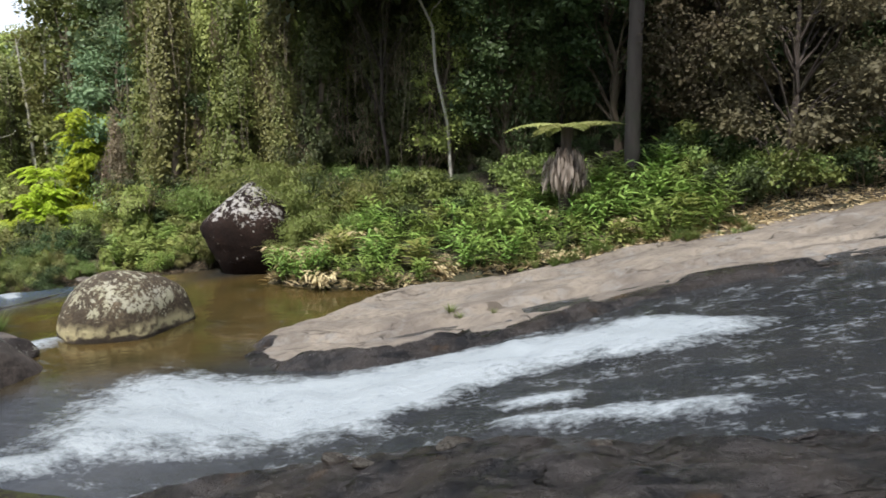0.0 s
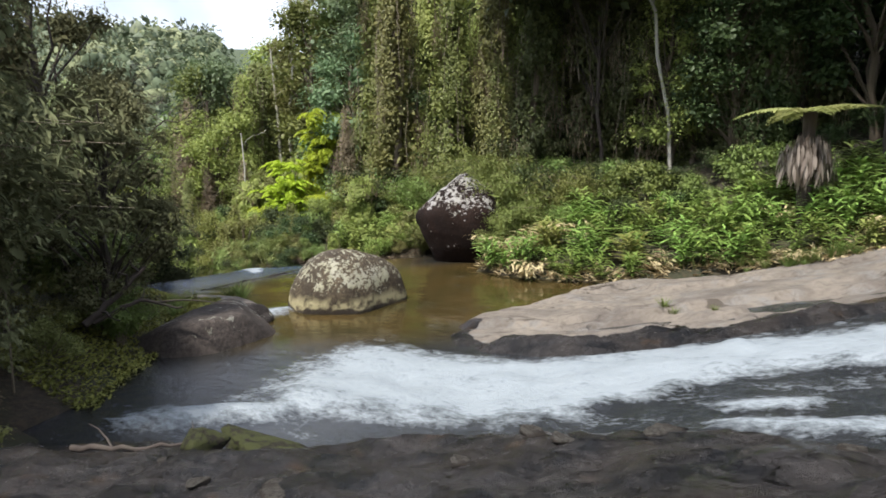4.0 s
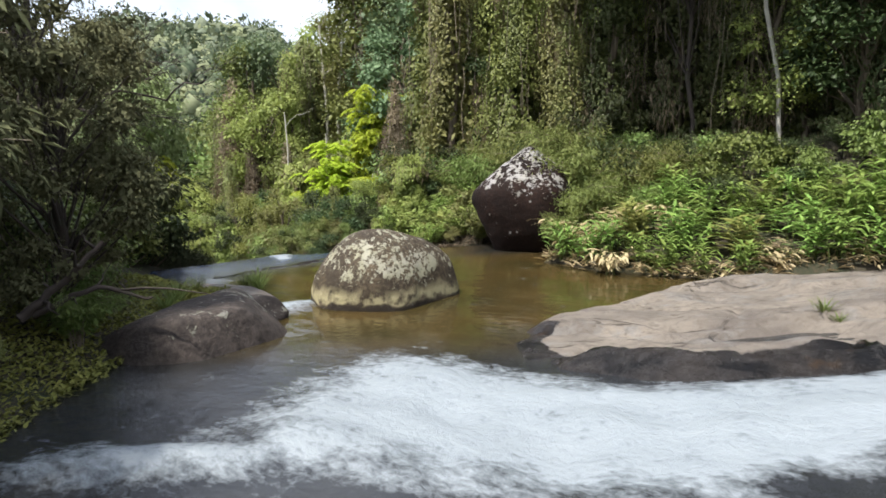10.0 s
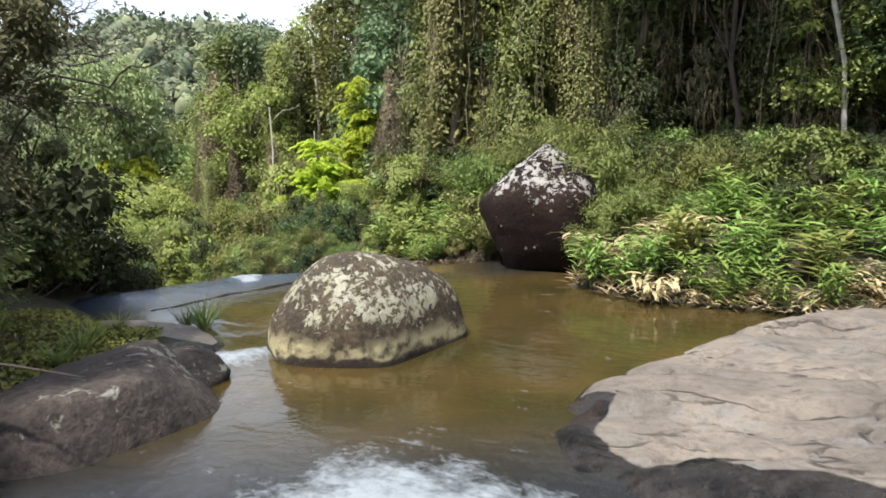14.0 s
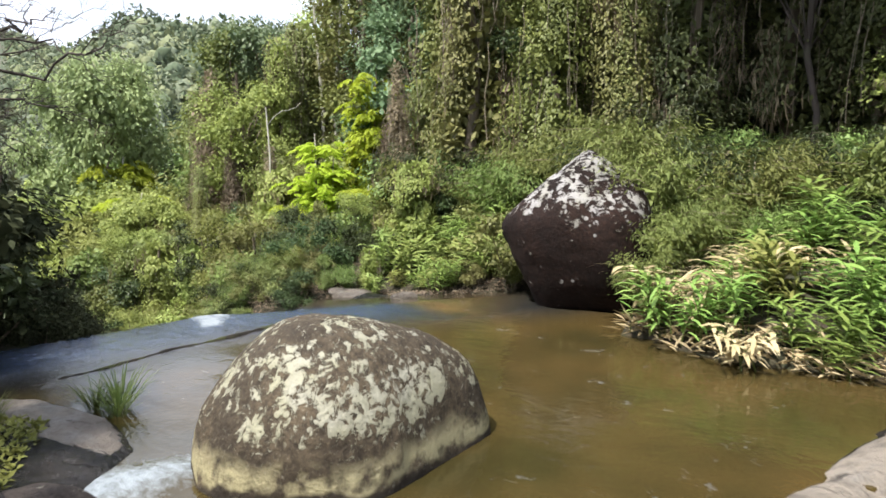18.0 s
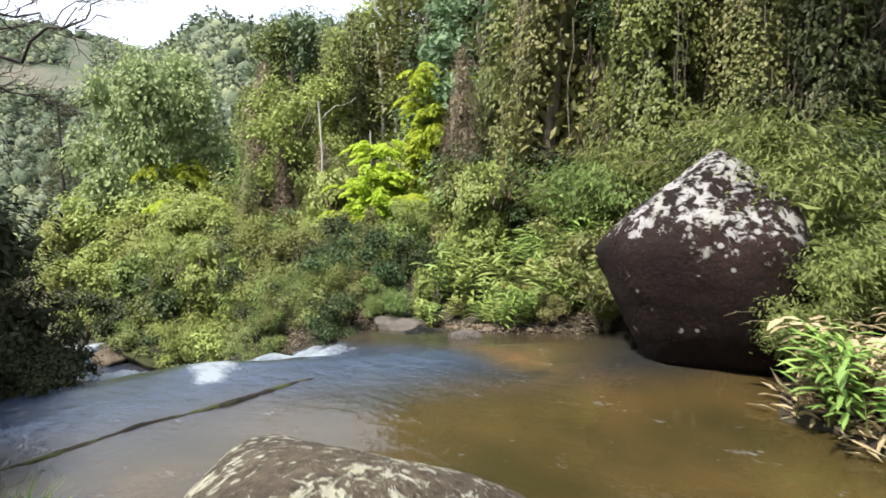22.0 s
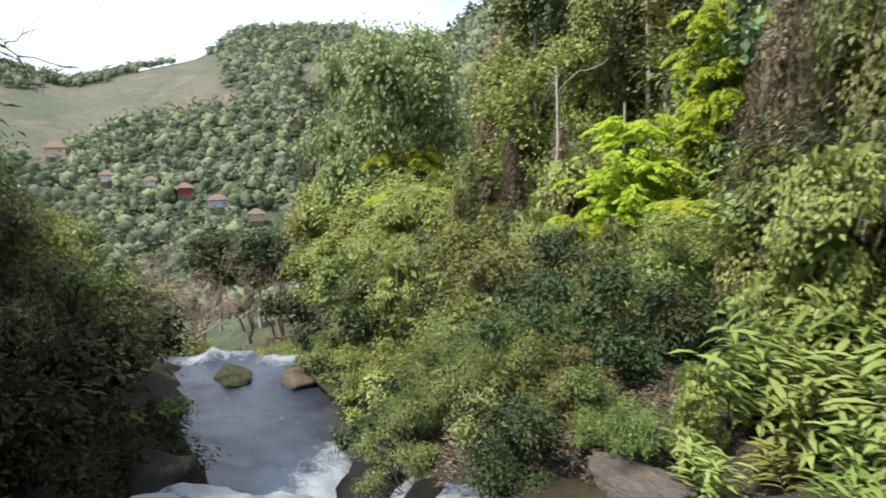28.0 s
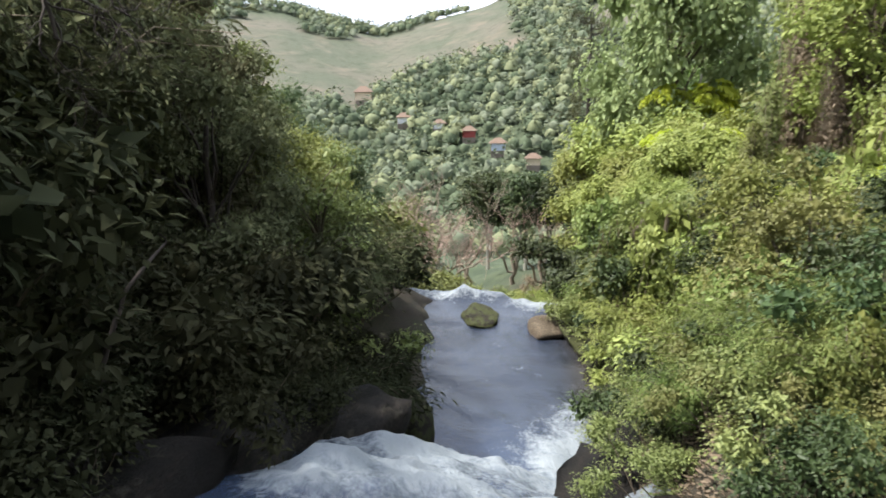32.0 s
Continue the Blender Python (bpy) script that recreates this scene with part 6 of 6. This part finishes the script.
def overhanging_tree():
    """A dark trunk on the left bank whose bare limbs reach out over the falls."""
    q = np.random.RandomState(103)
    base, fork = np.array([-16.6, 13.9, -0.6]), np.array([-16.2, 14.4, 3.9])
    root = thing("bare_tree", "dark tree with bare twiggy limbs over the falls", "tree", "leafless trees", at=pose(*base))
    part("trunk", mesh_of("trunk", *tube(bent((0, 0, -0.4), fork - base, 8, 0, 0.08, q), np.linspace(0.17, 0.10, 8), 9, 0.1, q), BARK_DARK, True), root)
    fine = []

    def grow(p, d, ln, r, level):
        pts = bent(p, p + d * ln, 6, 0, 0.07 * ln, q)
        piece = tube(pts, np.linspace(r, r * 0.55, 6), 6 if level < 2 else 3)
        if level < 1:
            part("limb", mesh_of("limb", *piece, BARK_DARK, True), root)
        else:
            fine.append(piece)
        if level < 4:
            for _ in range(4 if level < 3 else 3):
                grow(pts[q.randint(2, 6)], unit(d + q.normal(0, 0.5, 3)), ln * q.uniform(0.4, 0.68), r * 0.5, level + 1)

    for aim, ln in (((0.80, 0.55, -0.05), 2.7), ((0.70, 0.65, 0.25), 2.4), ((0.9, 0.1, 0.35), 2.2), ((0.75, 0.6, -0.35), 2.0)):
        grow(fork - base, unit(np.array(aim)), ln, 0.05, 0)
    part("twig_mass", mesh_of("twig_mass", *join(fine), BARK_DARK), root, kind="stuff")


overhanging_tree()


# kinds of plant that found no place are taken out again
for proto in BROAD + BROAD_FAR + TIER + VINES + CREEPERS + BAMBOO + SHRUBS + GINGER + GINGER_DRY + NEAR_TREES + DARK_LOW + FINE + MOUND + BANK_TREES + SLOPE + BARE + [CANOPY, ROUND_TREE, SUNNY_TREE, BROWN_TREE, TALL_PALE]:
    if proto.name not in used:
        for piece in list(proto.children) + [proto]:
            bpy.data.objects.remove(piece)


# ---- rocks and small things by the water ----
def rock(x, y, z, size, seed, mat, label, squash=0.55, turn=0.0):
    r = np.random.RandomState(seed)
    planes = [(unit(r.normal(size=3)), r.uniform(0.75, 1.1)) for _ in range(14)] + [((0, 0, -1), 0.7), ((0, 0, 1), 0.9)]
    ob = new("rock", boulder_mesh("rock", planes, mat, seed, 14, 4, 0.11))
    ob.matrix_basis = pose(x, y, z, 0, 0, turn) @ Matrix.Diagonal((size[0], size[1], size[2], 1))
    return tagged(ob, label, "rock")


ROCK_POOL = boulder_rock("rock_mossy", (0.018, 0.015, 0.012), (0.048, 0.038, 0.027), (0.060, 0.066, 0.026), -0.2, 0.4, 3.0, None, 0.25, 0.1)
ROCK_TAN = boulder_rock("rock_tan", (0.110, 0.085, 0.060), (0.190, 0.150, 0.105), (0.24, 0.20, 0.15), 0.3, 0.8, 4.0, None, 0.1, 0.1)
rock(-25.0, 22.4, -4.0, (0.75, 0.42, 0.15), 201, ROCK_POOL, "mossy rock standing in the lower pool")
rock(-23.9, 23.7, -3.95, (0.6, 0.42, 0.36), 202, ROCK_TAN, "pale tan rock at the foot of the bank")
rock(-22.4, 24.3, -3.9, (1.0, 0.6, 0.35), 203, ROCK_POOL, "low rocky ledge under the bushes")
rock(-20.9, 24.0, -3.9, (0.9, 0.5, 0.32), 204, ROCK_POOL, "low dark rock ledge under the bushes")
rock(-19.4, 19.2, -3.8, (0.8, 0.6, 0.6), 205, ROCK_POOL, "dark wet rock at the edge of the lower pool")
ROCK_BLACK = boulder_rock("rock_black", (0.010, 0.009, 0.008), (0.030, 0.024, 0.019), (0.050, 0.046, 0.036), 0.3, 0.9, 4.0, None, 0.08, 0.15)
for i, (x, y, z, sx, sy, sz) in enumerate([(-14.4, 16.5, -1.05, 1.2, 0.6, 0.42), (-15.6, 17.0, -1.5, 1.0, 0.6, 0.5), (-13.3, 15.6, -0.5, 0.9, 0.5, 0.32), (-16.8, 17.7, -2.2, 1.1, 0.7, 0.6), (-18.0, 18.3, -3.2, 1.0, 0.7, 0.7),
                                           (-12.6, 19.9, -0.72, 0.7, 0.35, 0.22), (-13.6, 20.0, -1.15, 0.8, 0.4, 0.35), (-14.8, 20.7, -1.9, 0.9, 0.5, 0.5), (-16.2, 21.4, -2.9, 1.0, 0.6, 0.7)]):
    rock(x, y, float(water_level(np.array([x]), np.array([y]))[0]) - 0.1, (sx, sy, sz), 240 + i, ROCK_BLACK, "dark wet rock at the edge of the falls", turn=-24)
rock(-10.85, 20.55, -0.46, (0.45, 0.3, 0.13), 206, GRANITE, "flat pale rock on the wet shelf")
rock(-10.4, 20.15, -0.46, (0.34, 0.2, 0.16), 207, GRANITE, "small flat pale rock on the wet shelf")
rock(-8.9, 19.35, -0.16, (0.2, 0.13, 0.16), 208, GRANITE, "flat pale stone awash at the lip")
rock(-7.35, 10.95, 0.02, (0.5, 0.36, 0.34), 209, ROCK_MOSS, "dark rock beside the small channel", turn=30)
rock(-3.5, 4.6, ground_at(-3.5, 4.6) + 0.04, (0.17, 0.15, 0.13), 210, ROCK_POOL, "small mossy rock on the near bank")
rock(-3.0, 4.9, ground_at(-3.0, 4.9) + 0.02, (0.3, 0.2, 0.10), 211, ROCK_POOL, "small wet rock on the near bank")
ledge_line = np.array([(-10.2, 12.9), (-9.95, 13.8), (-9.86, 14.7), (-9.55, 15.5), (-9.4, 16.4), (-9.0, 17.2)])
k = np.linspace(0, 5, 60)
ledge_pts = np.stack([np.interp(k, np.arange(6), ledge_line[:, 0]), np.interp(k, np.arange(6), ledge_line[:, 1]), 0 * k - 0.025], -1)
ledge_rng = np.random.RandomState(215)
ledge = new("rock", mesh_of("rock", *tube(ledge_pts + ledge_rng.normal(0, 0.005, (60, 3)), 0.055 * np.sin(np.pi * np.clip(k / 5, 0.03, 0.97)) ** 0.4 * (0.85 + 0.2 * np.sin(2.3 * k) + 0.1 * np.sin(7 * k)), 8, 0.05, ledge_rng), ROCK_POOL, True))
tagged(ledge, "thin dark rock ledge awash along the lip of the pool", "rock")
PEBBLE = boulder_rock("rock_pebble", (0.030, 0.025, 0.022), (0.080, 0.065, 0.052), (0.12, 0.11, 0.10), 0.4, 0.9, 5.0)
r_near = np.random.RandomState(9)
for i in range(22):
    x, y = r_near.uniform(-4.2, 4.5), r_near.uniform(3.4, 5.6)
    s = r_near.uniform(0.03, 0.08)
    rock(x, y, ground_at(x, y) + 0.005, (s * 1.4, s, s * 0.5), 220 + i % 6, PEBBLE, "small loose wet stone on the near bank", turn=r_near.uniform(0, 360))["group"] = "loose stones"

TUFT = [grass_tuft(111, 0.42, 90, GRASS, "tuft of green grass on the rock"), grass_tuft(112, 0.22, 60, GRASS, "low tuft of grass in a rock crack")]
for x, y, k, s in [(-8.75, 12.95, 0, 1.15), (-8.95, 12.85, 0, 0.9), (-8.6, 12.8, 0, 0.8), (0.15, 11.95, 1, 1.0), (0.3, 11.85, 1, 0.7), (0.9, 11.6, 1, 0.6),
                   (-9.3, 11.6, 0, 0.9), (-9.0, 11.2, 0, 1.0), (-8.7, 10.7, 0, 0.8), (-9.4, 12.1, 0, 0.8)]:
    plant(TUFT[k], x, y, s, rng.uniform(0, 360), z=float(max(bedrock(np.array([x]), np.array([y]))[0], water_level(np.array([x]), np.array([y]))[0])) - 0.02)
for i in range(60):
    x = rng.uniform(1.8, 7.5)
    plant(TUFT[i % 2], x, float(np.interp(x, [1.8, 2.9, 4.6, 7, 10], [16.8, 16.4, 16.9, 16.2, 16.5])) + rng.uniform(-0.35, 0.5), rng.uniform(0.6, 1.0), rng.uniform(0, 360))

# moss and litter on the left bank
MOSS = foliage("moss", (0.090, 0.110, 0.012), (0.230, 0.240, 0.035), 0.8, 0.1, 0.01)


def carpet(name, n, box, keep, mat, length, width, label, seed, flat=0.3):
    r = np.random.RandomState(seed)
    x, y = r.uniform(box[0], box[1], n), r.uniform(box[2], box[3], n)
    ok = keep(x, y)
    x, y = x[ok], y[ok]
    z = np.maximum(land(x, y), bedrock(x, y))
    m = len(x)
    a = r.uniform(0, 2 * np.pi, m)
    axis = np.stack([np.cos(a), np.sin(a), r.uniform(0.0, flat, m)], -1)
    v, f = leaf_mesh(np.stack([x, y, z + 0.01], -1), axis, np.tile([0, 0, 1.0], (m, 1)) + r.normal(0, 0.4, (m, 3)), length * r.uniform(0.5, 1.3, m), width * r.uniform(0.6, 1.3, m))
    return tagged(new(name, mesh_of(name, v, f, mat)), label, "moss" if name == "moss" else "leaf litter", kind="stuff")


carpet("moss", 26000, (-10.5, -6.2, 6.5, 12.2), lambda x, y: (-poly_distance(x, y, BANKS) > -0.75) & (-poly_distance(x, y, BANKS) < 1.6), MOSS, 0.07, 0.035, "yellow-green moss covering the bank", 301, 1.2)
carpet("leaf_litter", 9000, (3.5, 15, 15.6, 20), lambda x, y: -poly_distance(x, y, BANKS) > -0.35, LEAF_DRY, 0.14, 0.06, "dry brown leaves littering the bank", 302)
carpet("leaf_litter", 16000, (-15, -7, 19.4, 22.5), lambda x, y: -poly_distance(x, y, BANKS) > -0.25, LEAF_BROWN, 0.075, 0.030, "withered brown leaves on the bank above the falls", 304, 0.6)
carpet("leaf_litter", 5000, (-5.2, 8, 16.2, 18.6), lambda x, y: (-poly_distance(x, y, BANKS) > -0.1) & (-poly_distance(x, y, BANKS) < 0.7), LEAF_DRY, 0.30, 0.045, "straw-coloured fallen leaves along the bank", 303, 0.9)


def fallen_branch(pts, r, label, seed, twigs=4):
    q = np.random.RandomState(seed)
    root = thing("fallen_branch", label, "branch", at=pose(*pts[0]))
    p = np.array(pts, float) - np.array(pts[0])
    k = np.linspace(0, len(p) - 1, 12)
    line = np.stack([np.interp(k, np.arange(len(p)), p[:, j]) for j in range(3)], -1) + q.normal(0, 0.012, (12, 3))
    part("limb", mesh_of("limb", *tube(line, np.linspace(r, r * 0.4, 12), 7, 0.1, q), BARK_DARK, True), root)
    for _ in range(twigs):
        i = q.randint(3, 12)
        part("twig", mesh_of("twig", *tube(bent(line[i], line[i] + np.array([*q.normal(0, 0.35, 2), q.uniform(-0.05, 0.35)]), 5, 0, 0.03, q), np.linspace(r * 0.4, 0.004, 5), 4), BARK_DARK), root)


fallen_branch([(-8.0, 7.9, 0.65), (-7.7, 8.2, 1.0), (-7.35, 8.5, 1.45)], 0.06, "dark dead branch rising from the mossy bank", 1)
fallen_branch([(-7.9, 8.0, 0.7), (-7.4, 8.5, 0.95), (-6.9, 8.7, 0.80)], 0.04, "thin dead branch lying over the moss", 2)
fallen_branch([(-4.7, 4.5, ground_at(-4.7, 4.5) + 0.05), (-4.1, 4.5, ground_at(-4.1, 4.5) + 0.06), (-3.7, 4.8, ground_at(-3.7, 4.8) + 0.03)], 0.03, "dark stick lying on the near rocks", 4, 3)
fallen_branch([(-14.3, 15.7, -0.7), (-14.45, 15.8, 0.0), (-14.8, 15.95, 0.4), (-15.3, 16.2, 0.62)], 0.03, "long bent pale stem on the shaded bank", 5, 1)


# ---- the valley ----
def far_woods(name, mat, label, seed, share):
    r = np.random.RandomState(seed)
    az, d = r.uniform(36, 104, 15000), np.where(r.uniform(size=15000) < 0.12, r.uniform(90, 190, 15000), np.sqrt(r.uniform(175 ** 2, 660 ** 2, 15000)))
    x, y = -8 - np.sin(np.radians(az)) * d, 16 + np.cos(np.radians(az)) * d
    gap = np.zeros(len(x), bool)
    for hx, hy in HOUSES:
        gap |= (np.hypot(x - hx, y - hy) < 5.6) | ((np.abs((x + 8) * (hy - 16) - (y - 16) * (hx + 8)) / np.hypot(hx + 8, hy - 16) < 3.0) & (d < np.hypot(hx + 8, hy - 16)) & (d > np.hypot(hx + 8, hy - 16) - 14))
    keep = wooded(x, y) & ~gap & (r.uniform(size=len(x)) < share)
    x, y = x[keep], y[keep]
    z = land(x, y)
    n, k = len(x), 16
    size = r.uniform(2.2, 4.8, n) * np.clip(np.hypot(x + 8, y - 16) / 200, 0.6, 1)
    u = unit(r.normal(size=(n, k, 3)) + np.array([0, 0, 0.4]))
    pos = np.stack([x, y, z + size * 0.9], -1)[:, None] + u * (size[:, None, None] * r.uniform(0.7, 1.05, (n, k, 1)))
    leaves = leaf_mesh(pos.reshape(-1, 3), (u + r.normal(0, 0.5, u.shape) - np.array([0, 0, 0.3])).reshape(-1, 3), (u + np.array([0, 0, 0.5]) + r.normal(0, 0.25, u.shape)).reshape(-1, 3),
                       np.repeat(size, k) * r.uniform(0.3, 0.6, n * k), np.repeat(size, k) * r.uniform(0.2, 0.4, n * k), 0.2)
    bm = bmesh.new()
    bmesh.ops.create_icosphere(bm, subdivisions=1, radius=1)
    v0, f0 = np.array([q.co for q in bm.verts]), np.array([[q.index for q in t.verts] for t in bm.faces])
    bm.free()
    f0 = f0[v0[f0].mean(axis=1)[:, 2] > -0.35]
    lump = np.stack([x, y, z + size * 0.8], -1)[:, None] + v0[None] * size[:, None, None] * r.uniform(0.50, 0.92, (n, len(v0), 1))
    v, f = join([leaves, (lump.reshape(-1, 3), (f0[None] + (np.arange(n) * len(v0))[:, None, None]).reshape(-1, 3))])
    tagged(new(name, mesh_of(name, v, f, mat)), label, "woods", kind="stuff")


# leaf colours lightened, the valley's haze put into the base colour
WOODS = [foliage("woods_haze_dark", (0.065, 0.095, 0.052), (0.110, 0.145, 0.078), 0.95, 0.1, 0.02, 0.1), foliage("woods_haze_grey", (0.120, 0.155, 0.098), (0.190, 0.225, 0.140), 0.95, 0.1, 0.02, 0.1),
         foliage("woods_haze_olive", (0.135, 0.155, 0.075), (0.205, 0.220, 0.110), 0.95, 0.1, 0.02, 0.1)]
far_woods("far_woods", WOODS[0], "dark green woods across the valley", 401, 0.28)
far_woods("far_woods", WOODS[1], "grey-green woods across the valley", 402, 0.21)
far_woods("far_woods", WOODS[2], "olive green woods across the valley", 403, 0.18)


def plain(name, c, rough=0.7, grain=8.0):
    k = Mat(name)
    n = k.noise(k.coord(), grain, 4)
    k.set(Base_Color=k.mix(n, tuple(0.75 * a for a in c), c), Roughness=rough)
    k.bump(n, 0.2, 0.03)
    return k.m


ROOF = plain("roof_tile", (0.19, 0.13, 0.095), 0.9, 3)
GLASS = plain("window_glass", (0.03, 0.035, 0.04), 0.1)
STONE = plain("house_stone", (0.22, 0.18, 0.15), 0.9, 4)
WOOD = plain("house_timber", (0.20, 0.10, 0.06))


def box_mesh(name, lo, hi, mat, bevel=0.03):
    bm = bmesh.new()
    bmesh.ops.create_cube(bm, size=1)
    for v in bm.verts:
        v.co = Vector([lo[i] + (v.co[i] + 0.5) * (hi[i] - lo[i]) for i in range(3)])
    bmesh.ops.bevel(bm, geom=bm.edges[:], offset=bevel, segments=1, affect="EDGES")
    me = bpy.data.meshes.new(name)
    bm.to_mesh(me)
    bm.free()
    me.materials.append(mat)
    return me


def house(x, y, size, wall_mat, label, turn):
    """A hillside chalet on a stone foot, with a hipped roof and a front veranda."""
    z = float(land(np.array([x]), np.array([y]))[0]) + 0.5 * size
    root = thing("house", label, "house", "chalets on the hillside", at=pose(x, y, z, 0, 0, turn) @ Matrix.Diagonal((size, size, size, 1)))
    part("footing", box_mesh("footing", (-2.6, -2.2, -2.5), (2.6, 2.2, 1.2), STONE), root)
    part("wall", box_mesh("wall", (-2.5, -0.6, 1.2), (2.5, 2.1, 3.9), wall_mat), root)
    part("veranda_floor", box_mesh("veranda_floor", (-2.8, -2.4, 1.2), (2.8, -0.6, 1.38), WOOD), root)
    for px in (-2.6, -0.9, 0.9, 2.6):
        part("post", box_mesh("post", (px - 0.09, -2.3, 1.38), (px + 0.09, -2.12, 3.9), WOOD), root)
    part("rail", box_mesh("rail", (-2.7, -2.28, 2.2), (2.7, -2.16, 2.34), WOOD), root)
    for px in (-1.5, 1.5):
        w = part("window", box_mesh("window", (px - 0.5, -0.68, 2.0), (px + 0.5, -0.58, 3.2), WOOD), root)
        part("pane", box_mesh("pane", (px - 0.4, -0.72, 2.1), (px + 0.4, -0.66, 3.1), GLASS), w)
    part("door", box_mesh("door", (-0.45, -0.68, 1.38), (0.45, -0.58, 3.4), WOOD), root)
    v = [(-3.3, -2.9, 3.85), (3.3, -2.9, 3.85), (3.3, 2.7, 3.85), (-3.3, 2.7, 3.85), (-0.9, 0, 5.7), (0.9, 0, 5.7),
         (-3.3, -2.9, 3.7), (3.3, -2.9, 3.7), (3.3, 2.7, 3.7), (-3.3, 2.7, 3.7)]
    f = [(0, 1, 5, 4), (1, 2, 5), (2, 3, 4, 5), (3, 0, 4), (0, 6, 7, 1), (1, 7, 8, 2), (2, 8, 9, 3), (3, 9, 6, 0), (9, 8, 7, 6)]
    part("roof", mesh_of("roof", v, f, ROOF), root)


WHITE, RED, BLUE, CREAM = plain("wall_white", (0.75, 0.76, 0.78)), plain("wall_red", (0.30, 0.05, 0.045)), plain("wall_pale_blue", (0.55, 0.62, 0.75)), plain("wall_cream", (0.72, 0.58, 0.42))
for (hx, hy), size, mat, label in zip(HOUSES, (1.5, 1.05, 0.9, 1.0, 1.05, 0.95), (CREAM, WHITE, WHITE, RED, BLUE, CREAM),
                                      ("large cream chalet with a brown hipped roof", "small white chalet with a brown roof", "small white chalet half hidden by trees",
                                       "red-walled chalet with a brown roof", "pale blue chalet with a brown roof", "cream chalet with a red-brown veranda")):
    house(hx, hy, size, mat, label, 90 + math.degrees(math.atan2(hy - 16, hx + 8)) + 180 + 180)
